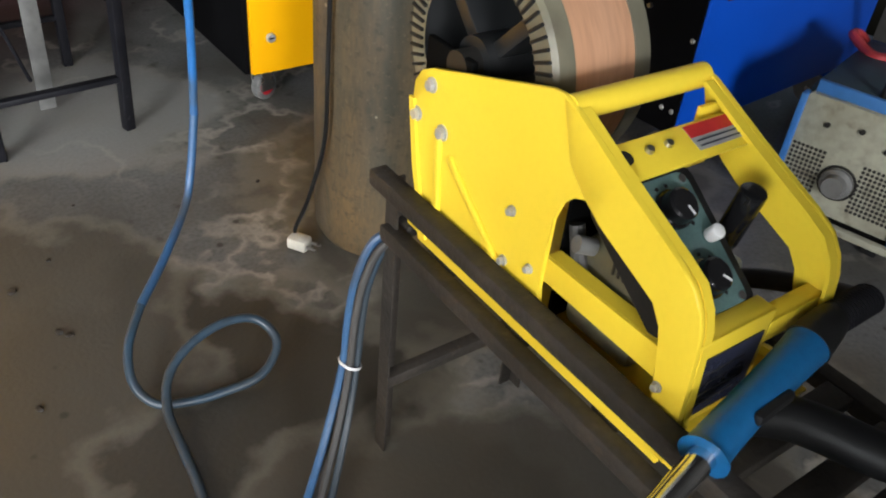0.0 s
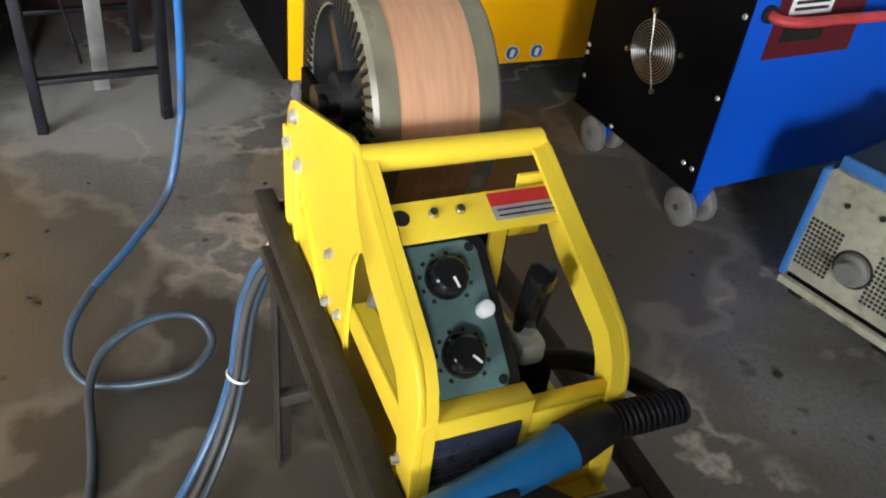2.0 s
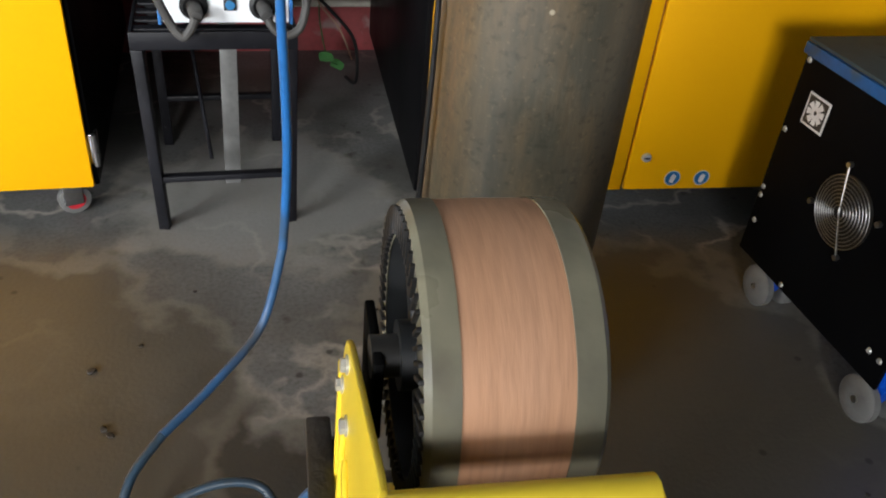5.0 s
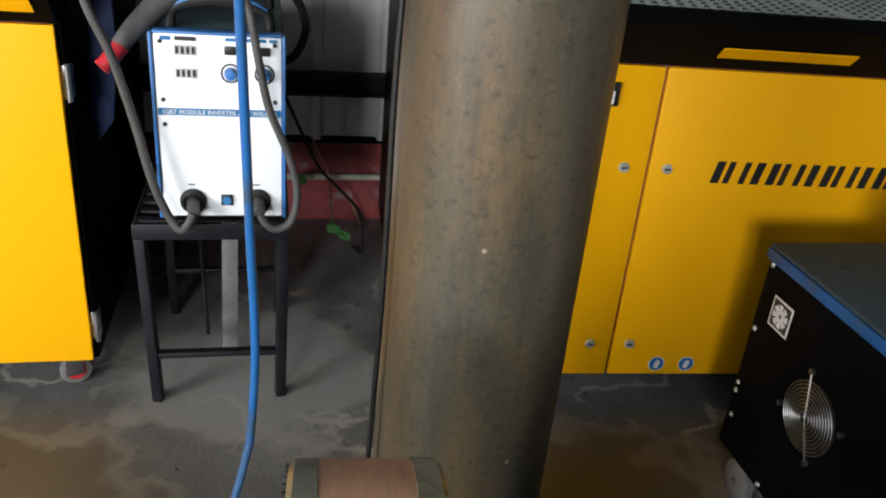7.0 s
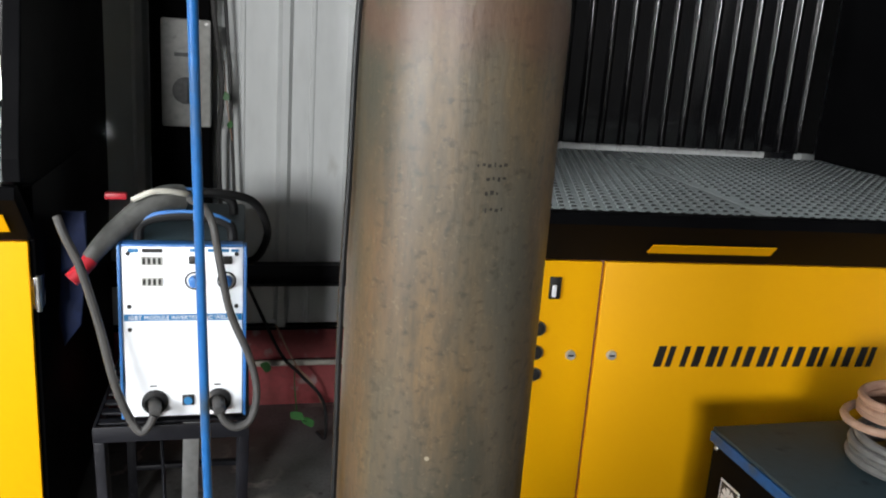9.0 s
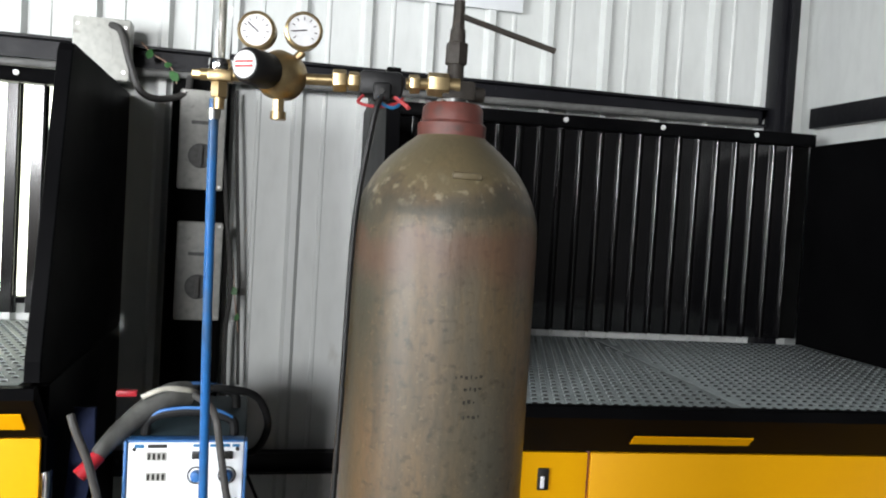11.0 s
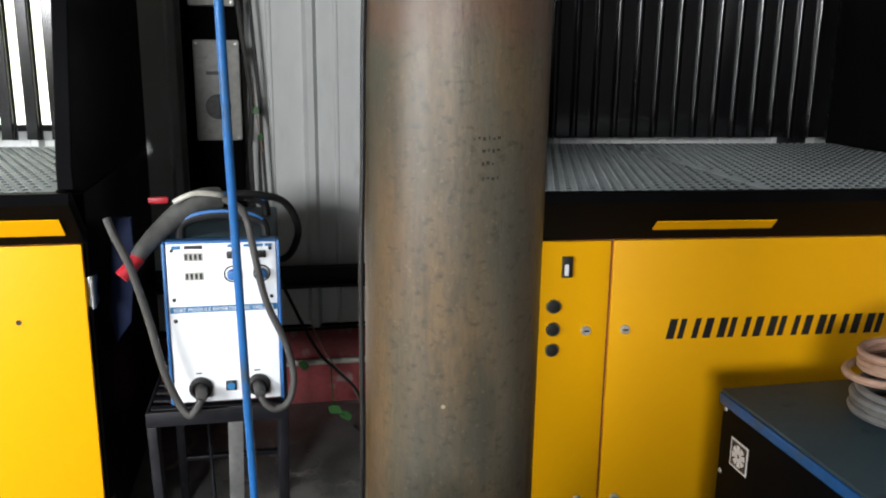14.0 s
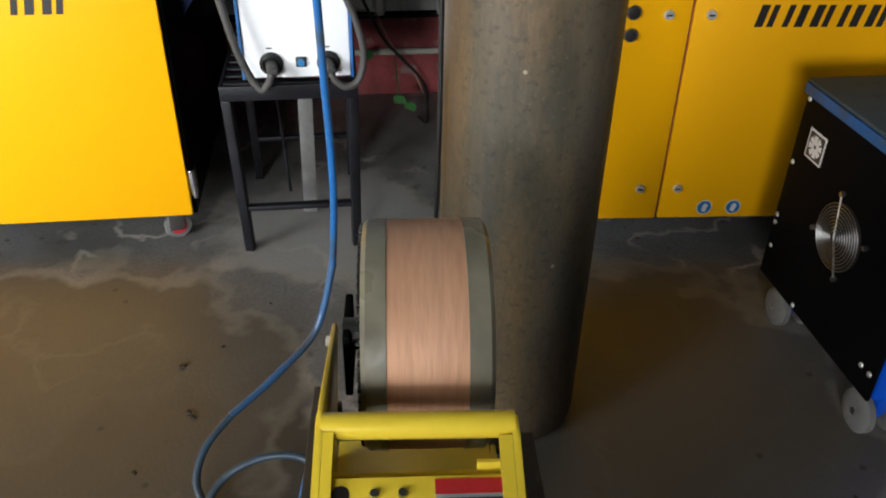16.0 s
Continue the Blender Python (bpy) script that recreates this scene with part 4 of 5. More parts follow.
part("flow_core", rod(B(), (0.438, 0, 1.427), (0.438, 0, 1.533), 0.0035, seg=10), M_IVORY, reg)
bm = rod(B(), (0.438, 0, 1.413), (0.438, 0, 1.428), 0.015, seg=24, bevel=0.002)
part("flow_base", bm, M_CHROME, reg)

# heater lead down the side of the cylinder to its plug
lead = thing("heater_lead", "thin black mains lead beside the cylinder with a white plug", "cable")
pts = [(0.650, RY - 0.026, 1.392), (0.640, RY - 0.028, 1.36), (0.624, 1.345, 1.22), (0.6200, 1.35, 1.0), (0.616, 1.35, 0.85), (0.615, 1.345, 0.6), (0.610, 1.35, 0.35), (0.606, 1.355, 0.22), (0.592, 1.385, 0.10), (0.578, 1.405, 0.035), (0.576, 1.40, 0.018)]
part("cord", tube(B(), pts, 0.0038, 8, 10), M_RUBBER, lead)
m = Matrix.Translation((0.574, 1.392, 0.014)) @ Matrix.Rotation(radians(-62), 4, "Z")
pl = part("plug", box(B(), (-0.016, -0.014, -0.0115), (0.022, 0.014, 0.0115), 0.005, m), M_IVORY, lead, "off-white mains plug")
for dy in (-0.008, 0.008):
    bm = rod(B(), (0.021, dy, 0), (0.040, dy, 0), 0.0026, seg=8)
    bmesh.ops.transform(bm, matrix=m, verts=bm.verts)
    part("pin", bm, M_STEEL, pl)

# blue gas hose: hangs from the outlet, curls on the floor
hose = thing("gas_hose", "long blue PVC gas hose hanging down and looped on the floor", "hose")
pts = [(0.4390, 1.402, 1.378), (0.4395, 1.420, 1.25), (0.442, 1.440, 1.05), (0.446, 1.455, 0.85), (0.451, 1.465, 0.62), (0.455, 1.474, 0.42), (0.445, 1.473, 0.26), (0.408, 1.446, 0.138), (0.335, 1.372, 0.100), (0.262, 1.300, 0.082), (0.222, 1.255, 0.058), (0.208, 1.215, 0.028),
       (0.222, 1.182, 0.009), (0.255, 1.162, 0.008), (0.300, 1.150, 0.008), (0.362, 1.140, 0.018), (0.402, 1.163, 0.043), (0.391, 1.198, 0.066), (0.349, 1.208, 0.076), (0.295, 1.204, 0.068), (0.250, 1.186, 0.048),
       (0.226, 1.145, 0.026), (0.218, 1.085, 0.012), (0.205, 1.00, 0.008), (0.170, 0.87, 0.008), (0.10, 0.72, 0.008), (-0.05, 0.60, 0.008), (-0.4, 0.45, 0.008)]
# Three lengths, each greyer and darker from the outlet to the floor.
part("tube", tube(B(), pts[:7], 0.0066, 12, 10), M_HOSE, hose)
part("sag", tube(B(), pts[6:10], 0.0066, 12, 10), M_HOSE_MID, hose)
part("floor_run", tube(B(), pts[9:], 0.0066, 12, 10), M_HOSE_DULL, hose, "dark grey-blue run of hose on the floor")
part("clip", rod(B(), (0.4390, 1.4035, 1.366), (0.4391, 1.4055, 1.352), 0.0085, seg=16), M_STEEL, hose)

# ---- arc welder on its stand ----
ws = thing("welder_stand", "black painted angle-iron stand with a slatted top", "stand", pose(0, 0, 0))
SX0, SX1, SY0, SY1, SZ = 0.226, 0.514, 1.905, 2.32, 0.425
for x in (SX0 + 0.012, SX1 - 0.012):
    for y in (SY0 + 0.012, SY1 - 0.012):
        out = 0.006 if x < 0.3 else -0.006
        bm = beam(B(), (x + out, y + (0.028 if y < 2 else 0), 0), (x, y, SZ - 0.032), 0.021, 0.021)
        part("leg", bm, M_STAND, ws)
for a, b in (((SX0, SY0 + 0.003), (SX1, SY0 + 0.003)), ((SX0, SY1 - 0.003), (SX1, SY1 - 0.003)), ((SX0 + 0.003, SY0 + 0.007), (SX0 + 0.003, SY1 - 0.007)), ((SX1 - 0.003, SY0 + 0.007), (SX1 - 0.003, SY1 - 0.007))):
    part("apron", beam(B(), (*a, SZ - 0.016), (*b, SZ - 0.016), 0.006, 0.032, 0.001), M_STAND, ws)
for i in range(9):
    y = SY0 + 0.02 + i * 0.044
    part("slat", box(B(), (SX0 + 0.007, y, SZ - 0.006), (SX1 - 0.007, y + 0.022, SZ - 0.001), 0.001), M_STAND, ws)
part("crossbar", beam(B(), (SX0 + 0.015, SY0 + 0.034, 0.118), (SX1 - 0.015, SY0 + 0.034, 0.118), 0.02, 0.012), M_STAND, ws)
part("crossbar", beam(B(), (SX0 + 0.015, SY1 - 0.012, 0.118), (SX1 - 0.015, SY1 - 0.012, 0.118), 0.02, 0.012), M_STAND, ws)
part("flat_bar", beam(B(), (0.385, 2.10, 0.006), (0.395, SY0 + 0.20, SZ - 0.012), 0.034, 0.005, 0.001, (0, 1, 0)), M_CASTER, ws, "dull grey flat bar")
part("thin_rod", rod(B(), (0.31, 2.28, 0.33), (0.345, 2.02, 0.112), 0.004, seg=8), M_STAND, ws)

WX0, WX1, WY, WZ0, WZ1 = 0.284, 0.500, 1.92, 0.436, 0.775
wd = thing("arc_welder", "white-fronted inverter arc welder with blue trim on its stand", "welding machine", pose(0, 0, 0))
part("casing", box(B(), (WX0 - 0.004, WY + 0.008, WZ0 - 0.002), (WX1 + 0.004, WY + 0.40, WZ1 + 0.002), 0.008), M_BLUE_WORN, wd, "dark blue sheet casing")
for x in (WX0 + 0.01, WX1 - 0.03):
    for y in (WY + 0.03, WY + 0.34):
        part("foot", box(B(), (x, y, SZ - 0.001), (x + 0.02, y + 0.03, WZ0), 0.002), M_RUBBER, wd)
part("front_panel", box(B(), (WX0, WY, WZ0), (WX1, WY + 0.010, WZ1), 0.003), M_WHITE, wd, "white front panel")
for x in (WX0 - 0.007, WX1 + 0.001):
    part("edge_trim", box(B(), (x, WY - 0.004, WZ0 - 0.002), (x + 0.006, WY + 0.03, WZ1 + 0.003), 0.002), M_BLUE_TRIM, wd)
part("edge_trim", box(B(), (WX0, WY - 0.003, WZ1 + 0.0005), (WX1, WY + 0.03, WZ1 + 0.005), 0.002), M_BLUE_TRIM, wd)
band = part("band", box(B(), (WX0 + 0.002, WY - 0.0014, 0.632), (WX1 - 0.002, WY - 0.0002, 0.645)), M_PRINT_BLUE, wd, "blue printed band")
writing("IGBT MODULE INVERTER ARC WELDER", 0.0112, M_PRINT_WHITE, band, Matrix.Translation((WX0 + 0.010, WY - 0.0020, 0.6345)) @ Matrix.Rotation(radians(90), 4, "X"))
for z in (0.748, 0.708):
    d = part("display", box(B(), (0.318, WY - 0.0016, z - 0.009), (0.356, WY - 0.0002, z + 0.009)), M_SOCKET, wd, "small digital meter with dark digits")
    for i in range(4):
        part("digit", box(B(), (0.321 + i * 0.009, WY - 0.0024, z - 0.006), (0.326 + i * 0.009, WY - 0.0015, z + 0.006)), M_INK, d)
for x in (0.412, 0.470):
    part("switch", box(B(), (x - 0.010, WY - 0.006, 0.743), (x + 0.010, WY, 0.758), 0.002), M_INK, wd)
    k = part("dial_ring", lathe(B(), [(0.0175, 0), (0.0175, 0.0012), (0.0145, 0.0012), (0.0145, 0)], (x, WY, 0.710), 28, Matrix.Rotation(radians(90), 4, "X")), M_INK, wd)
    part("knob", rod(B(), (x, WY, 0.710), (x, WY - 0.016, 0.710), 0.0115, 0.0095, seg=20, bevel=0.002), M_BLUE_TRIM, k, "blue knob")
for i, (a, b) in enumerate(((0.296, 0.314), (0.320, 0.356), (0.404, 0.430), (0.436, 0.474), (0.478, 0.492))):
    part("marking", box(B(), (a, WY - 0.0010, 0.764 + (0.002 if i > 1 else 0)), (b, WY - 0.0002, 0.7715)), M_PRINT_BLUE if i != 1 else M_INK, wd)
for x in (WX0 + 0.012, WX1 - 0.012):
    for z in (0.66, 0.615, 0.762):
        part("screw", rod(B(), (x, WY, z), (x, WY - 0.002, z), 0.004, seg=10), M_INK, wd)
for x in (0.338, 0.455):
    so = part("output_socket", lathe(B(), [(0.024, 0), (0.024, 0.006), (0.017, 0.010), (0.017, 0.003), (0, 0.003)], (x, WY, 0.468), 28, Matrix.Rotation(radians(90), 4, "X")), M_RUBBER, wd, "black round output socket")
    part("cable_plug", rod(B(), (x, WY - 0.002, 0.468), (x + 0.004, WY - 0.045, 0.462), 0.0125, 0.011, seg=18, bevel=0.002), M_CABLE, so)
    part("marking", box(B(), (x - 0.008, WY - 0.001, 0.499), (x + 0.004, WY - 0.0002, 0.5015)), M_INK, wd)
so = part("remote_socket", box(B(), (0.388, WY - 0.004, 0.459), (0.410, WY, 0.481), 0.002), M_INK, wd)
part("insert", rod(B(), (0.399, WY - 0.003, 0.470), (0.399, WY - 0.008, 0.470), 0.008, seg=18), M_PRINT_BLUE, so, "blue socket insert")
for hy in (0.05, 0.28):
    y = WY + hy
    pts = [(WX0 + 0.025, y, WZ1 + 0.002), (WX0 + 0.030, y, WZ1 + 0.030), (WX0 + 0.06, y, WZ1 + 0.044), (0.392, y, WZ1 + 0.049), (WX1 - 0.055, y, WZ1 + 0.044), (WX1 - 0.025, y, WZ1 + 0.030), (WX1 - 0.020, y, WZ1 + 0.002)]
    h = part("handle", tube(B(), pts, 0.010, 10, 6), M_RUBBER, wd, "black arched carrying handle")
    part("strip", tube(B(), [(p[0], p[1] - 0.004, p[2] + 0.007) for p in pts[1:-1]], 0.0045, 8, 6), M_BLUE_TRIM, h, "blue inlay strip")

# electrode cable with red grip lying over the welder
ec = thing("electrode_lead", "grey-sleeved welding lead with a red grip over the welder", "welding lead")
part("sleeve", tube(B(), [(0.228, 1.93, 0.748), (0.262, 1.95, 0.786), (0.31, 1.98, 0.826), (0.352, 2.00, 0.848), (0.384, 2.02, 0.848)], lambda t: 0.0145 + 0.011 * min(1, t * 1.6), 12, 8), M_LEATHER, ec, "grey leather sleeve")
part("grip", tube(B(), [(0.200, 1.912, 0.714), (0.214, 1.920, 0.728), (0.232, 1.93, 0.748)], 0.0145, 12, 6), M_RED_PLASTIC, ec, "red plastic grip")
part("strap", tube(B(), [(0.30, 1.965, 0.852), (0.34, 1.97, 0.868), (0.385, 1.99, 0.862), (0.40, 2.02, 0.85)], 0.0055, 8, 6), M_IVORY, ec)
part("cord", tube(B(), [(0.185, 1.895, 0.835), (0.197, 1.885, 0.805), (0.222, 1.885, 0.742), (0.248, 1.885, 0.639), (0.273, 1.88, 0.522), (0.297, 1.878, 0.455), (0.316, 1.872, 0.430), (0.330, 1.872, 0.440), (0.340, 1.876, 0.460)], 0.0078, 10, 8), M_CABLE, ec)
part("cord", tube(B(), [(0.40, 1.985, 0.852), (0.430, 1.93, 0.845), (0.446, 1.89, 0.825), (0.458, 1.885, 0.758), (0.477, 1.885, 0.66), (0.512, 1.885, 0.571), (0.527, 1.88, 0.50), (0.516, 1.876, 0.445), (0.490, 1.872, 0.431), (0.470, 1.872, 0.442), (0.459, 1.876, 0.460)], 0.0075, 10, 8), M_CABLE, ec)
part("cord", tube(B(), [(0.40, 2.05, 0.850), (0.455, 2.06, 0.850), (0.52, 2.10, 0.825), (0.550, 2.14, 0.76), (0.540, 2.18, 0.70), (0.515, 2.22, 0.665), (0.48, 2.345, 0.64)], 0.0085, 10, 8), M_RUBBER, ec)
part("thin_cord", tube(B(), [(0.49, 2.35, 0.62), (0.523, 2.55, 0.483), (0.603, 2.55, 0.308), (0.659, 2.56, 0.239), (0.727, 2.57, 0.15), (0.74, 2.6, 0.02), (0.72, 2.66, 0.006)], 0.0048, 8, 8), M_RUBBER, ec)
part("clamp", box(B(), (0.245, 2.01, 0.842), (0.285, 2.03, 0.855), 0.003), M_RED_PLASTIC, ec)
bm = plate(B(), [(0.146, 0.516), (0.180, 0.563), (0.188, 0.64), (0.196, 0.72), (0.197, 0.80), (0.152, 0.80), (0.146, 0.68), (0.137, 0.578)], 2.092, 2.106, "y", 0.004)
solid("hanging_cloth", bm, M_NAVY, "dark navy cloth hanging between the table and the welder", "cloth")
vine = thing("creeper_plant", "small green creeper growing up by the red plinth", "plant")
part("stem", tube(B(), [(0.76, 2.80, 0.0), (0.72, 2.79, 0.10), (0.66, 2.78, 0.18), (0.60, 2.80, 0.30)], 0.003, 6, 6), M_TAN_CABLE, vine)
for i, (x, y, z, s) in enumerate(((0.655, 2.60, 0.090, 0.042), (0.69, 2.62, 0.06, 0.036), (0.57, 2.76, 0.18, 0.032))):
    bm = B()
    m = Matrix.Translation((x, y, z)) @ Matrix.Rotation(radians(35 + 30 * i), 4, "Y") @ Matrix.Rotation(radians(-50), 4, "X")
    half = [(0, 0), (0.4, 0.25), (0.55, 0.6), (0.3, 1.05), (0, 1.4)]
    vs = [bm.verts.new(m @ Vector((a * s * k, b * s - s * 0.6, 0.12 * s * (1 - a)))) for k in (1, -1) for a, b in (half if k == 1 else half[1:-1][::-1])]
    f = bm.faces.new(vs)
    bmesh.ops.triangulate(bm, faces=[f])
    bmesh.ops.solidify(bm, geom=bm.faces[:], thickness=0.0008)
    part("leaf", bm, M_LEAF, vine)
part("runner", tube(B(), [(0.66, 2.79, 0.17), (0.655, 2.72, 0.14), (0.66, 2.61, 0.09), (0.69, 2.62, 0.06)], 0.002, 6, 6), M_LEAF, vine)

# ---- blue power source on casters ----
MX, MY0, MY1, MZ0, MZ1 = 1.345, 1.19, 1.605, 0.098, 0.522
pm = thing("power_source", "blue welding power source with a black fan panel, on casters", "welding machine", pose(0, 0, 0))
part("cabinet", box(B(), (MX + 0.004, MY0 + 0.002, MZ0 + 0.004), (MX + 0.74, MY1 - 0.004, MZ1 - 0.004), 0.006), M_BLUE, pm, "blue sheet steel cabinet")
part("fan_panel", box(B(), (MX - 0.004, MY0 + 0.006, MZ0), (MX + 0.0035, MY1 - 0.004, MZ1 - 0.012), 0.002), M_BLACK, pm, "black fan panel")
part("top_cover", box(B(), (MX - 0.008, MY0, MZ1 - 0.003), (MX + 0.745, MY1, MZ1 + 0.004), 0.002), M_BLUE_WORN, pm, "dusty grey-blue top cover")
part("top_lip", box(B(), (MX - 0.011, MY0 - 0.002, MZ1 - 0.024), (MX - 0.0045, MY1, MZ1 - 0.0035), 0.002), M_LIP, pm)
FY, FZ = 1.392, 0.310
fan = part("fan", rod(B(), (MX - 0.003, FY, FZ), (MX - 0.0055, FY, FZ), 0.062, seg=40), M_INK, pm)
bm = B()
for i in range(9):
    r = 0.012 + i * 0.0062
    n = 40
    tube(bm, [(MX - 0.010 - 0.006 * (1 - i / 9), FY + r * math.cos(2 * math.pi * k / n), FZ + r * math.sin(2 * math.pi * k / n)) for k in range(n)], 0.0010, 6, 1, closed=True, raw=True)
part("guard", bm, M_WIRE, fan, "bright wire fan guard")
for a in (72, 162, 252, 342):
    ca, sa = math.cos(radians(a)), math.sin(radians(a))
    if a in (72, 252):
        part("spoke", rod(B(), (MX - 0.015, FY, FZ), (MX - 0.008, FY + 0.078 * ca, FZ + 0.078 * sa), 0.0020, seg=8), M_WIRE, fan)
    part("fixing", rod(B(), (MX - 0.003, FY + 0.078 * ca, FZ + 0.078 * sa), (MX - 0.011, FY + 0.078 * ca, FZ + 0.078 * sa), 0.005, seg=10), M_STEEL, fan)
stk = part("fan_sticker", box(B(), (MX - 0.0050, 1.503, 0.390), (MX - 0.0042, 1.560, 0.447)), M_PRINT_WHITE, pm, "white fan symbol sticker")
part("border", box(B(), (MX - 0.0056, 1.507, 0.394), (MX - 0.0049, 1.556, 0.443)), M_INK, stk)
for i in range(8):
    m = Matrix.Translation((0, 1.5315, 0.4185)) @ Matrix.Rotation(2 * math.pi * i / 8, 4, "X")
    bm = plate(B(), [(-0.002, 0.004), (0.003, 0.004), (0.0085, 0.020), (-0.003, 0.021)], MX - 0.0063, MX - 0.0055, "x")
    bmesh.ops.transform(bm, matrix=m, verts=bm.verts)
    part("blade", bm, M_PRINT_WHITE, stk)
for y, z in ((MY0 + 0.015, 0.454), (MY0 + 0.015, 0.300), (MY0 + 0.02, 0.148), (MY0 + 0.045, 0.148), (1.59, 0.49), (1.59, 0.36), (1.592, 0.24), (1.592, 0.222), (1.585, 0.17), (1.46, 0.108)):
    part("rivet", rod(B(), (MX - 0.0035, y, z), (MX - 0.0065, y, z), 0.0058, 0.004, seg=12), M_LOCK, pm)
for y in (MY0 + 0.042, MY1 - 0.062):
    for x in (MX + 0.050, MX + 0.66):
        for dx in (-0.027, 0.027):
            bm = lathe(B(), [(0, -0.010), (0.012, -0.012), (0.034, -0.011), (0.041, -0.006), (0.041, 0.006), (0.034, 0.011), (0.012, 0.012), (0, 0.010)], (0, 0, 0), 28, Matrix.Translation((x + dx, y, 0.041)) @ Matrix.Rotation(radians(90), 4, "Y"))
            w = part("caster", bm, M_CASTER, pm, "pale grey nylon twin caster wheel")
            part("axle_cap", rod(B(), (x + dx - 0.0125, y, 0.041), (x + dx + 0.0125, y, 0.041), 0.007, seg=12), M_STEEL, w)
        bm = plate(B(), [(y - 0.034, MZ0 + 0.003), (y + 0.020, MZ0 + 0.003), (y + 0.010, 0.030), (y - 0.010, 0.030)], x - 0.014, x + 0.014, "x", 0.002)
        part("bracket", bm, M_BLUE, pm, "blue caster bracket")
lab = part("rating_plate", box(B(), (1.400, MY0 - 0.0018, 0.375), (1.62, MY0 - 0.0002 + 0.002, 0.515)), M_PRINT_MAROON, pm, "maroon mains rating plate")
part("paper", box(B(), (1.425, MY0 - 0.0026, 0.455), (1.53, MY0 - 0.0016, 0.505)), M_PRINT_WHITE, lab, "white paper label")
part("paper", box(B(), (1.425, MY0 - 0.0026, 0.405), (1.53, MY0 - 0.0016, 0.440)), M_INK, lab)
for i in range(2):
    part("line", box(B(), (1.435, MY0 - 0.0032, 0.463 + i * 0.012), (1.52, MY0 - 0.0025, 0.469 + i * 0.012)), M_INK, lab)
writing("MAINS", 0.018, M_INK, lab, Matrix.Translation((1.445, MY0 - 0.0032, 0.490)) @ Matrix.Rotation(radians(90), 4, "X"))
part("grommet", rod(B(), (1.378, MY0 + 0.003, 0.462), (1.378, MY0 - 0.008, 0.462), 0.016, seg=18, bevel=0.003), M_RUBBER, pm)
solid("red_supply_cable", tube(B(), [(1.378, MY0 - 0.004, 0.462), (1.382, 1.165, 0.460), (1.42, 1.145, 0.461), (1.52, 1.13, 0.466), (1.65, 1.10, 0.47), (1.80, 1.06, 0.43), (1.93, 1.0, 0.2), (1.98, 0.95, 0.012), (2.05, 0.8, 0.012)], 0.0095, 10, 8), M_RED_CABLE, "red mains cable leaving the blue power source", "cable")


def coil(name, centre, r, wire, turns, mat, label, wobble=0.006, rise=0.012, flat=0.85, seed=1):
    rnd = random.Random(seed)
    pts = []
    per = 14
    ph = [rnd.uniform(0, 6.28) for _ in range(4)]
    for i in range(turns * per + 1):
        a = 2 * math.pi * i / per
        k = i / per
        rr = r + wobble * math.sin(a * 0.37 + ph[0]) + wobble * math.sin(a * 1.13 + ph[1])
        z = centre[2] + wire + rise * (k % 4) + 0.004 * math.sin(a + ph[2])
        pts.append((centre[0] + rr * math.cos(a + ph[3]), centre[1] + flat * rr * math.sin(a + ph[3]) + 0.004 * math.sin(k * 2), z))
    return solid(name, tube(B(), pts, wire, 8, 4), mat, label, "cable")


coil("cable_coil", (1.615, 1.42, MZ1 + 0.004), 0.105, 0.0085, 7, M_GREY_CABLE, "grey welding cable coiled on the blue power source", seed=2)
coil("hose_coil", (1.60, 1.455, MZ1 + 0.062), 0.080, 0.0075, 4, M_TAN_CABLE, "tan hose coiled on top of the grey cable", 0.010, 0.014, seed=4)
coil("hose_coil", (1.665, 1.44, MZ1 + 0.098), 0.062, 0.0070, 5, M_RED_CABLE, "red rubber hose in a small coil on the pile", 0.008, 0.015, seed=7)

# ---- old inverter on the floor ----
iv = thing("old_inverter", "grubby cream and blue inverter welder standing on the floor", "welding machine", pose(1.405, 0.992, 0, 0, 0, -80))
IW, IH, ID = 0.245, 0.288, 0.36
part("casing", box(B(), (0.004, 0.016, 0.046), (IW - 0.004, ID, IH - 0.004), 0.010), M_BLUE_WORN, iv, "scuffed blue steel casing")
part("front_panel", plate(B(), [(0.008, 0.052), (IW - 0.008, 0.052), (IW - 0.008, IH - 0.022), (IW - 0.022, IH - 0.008), (0.022, IH - 0.008), (0.008, IH - 0.022)], 0.004, 0.018, "y", 0.002), M_CREAM, iv, "stained cream front panel")
for a, b in (((0.004, 0.010, 0.045), (0.004, 0.010, IH - 0.018)), ((IW - 0.004, 0.010, 0.045), (IW - 0.004, 0.010, IH - 0.018)), ((0.018, 0.010, IH - 0.003), (IW - 0.018, 0.010, IH - 0.003))):
    part("corner_trim", beam(B(), a, b, 0.012, 0.030, 0.003), M_BLUE_TRIM, iv, "blue plastic edge trim")
part("base_frame", box(B(), (0.0, 0.0, 0.022), (IW, ID, 0.038), 0.004), M_CREAM, iv)
part("base_skirt", box(B(), (0.010, 0.012, 0.0375), (IW - 0.010, ID - 0.012, 0.0465)), M_BLACK_DULL, iv)
for fx in (0.02, IW - 0.05):
    for fy in (0.02, ID - 0.05):
        part("foot", box(B(), (fx, fy, 0.0), (fx + 0.03, fy + 0.03, 0.0225), 0.003), M_RUBBER, iv)
holes = finish("vent_hole", rod(B(), (0, 0.0045, 0), (0, 0.0030, 0), 0.0034, seg=8), M_INK, False)
for sx, cols in ((0.016, 8), (0.148, 10)):
    for i in range(cols):
        for j in range(11):
            share("vent_hole", holes, iv, pose(sx + i * 0.0082, 0, 0.080 + j * 0.0092))
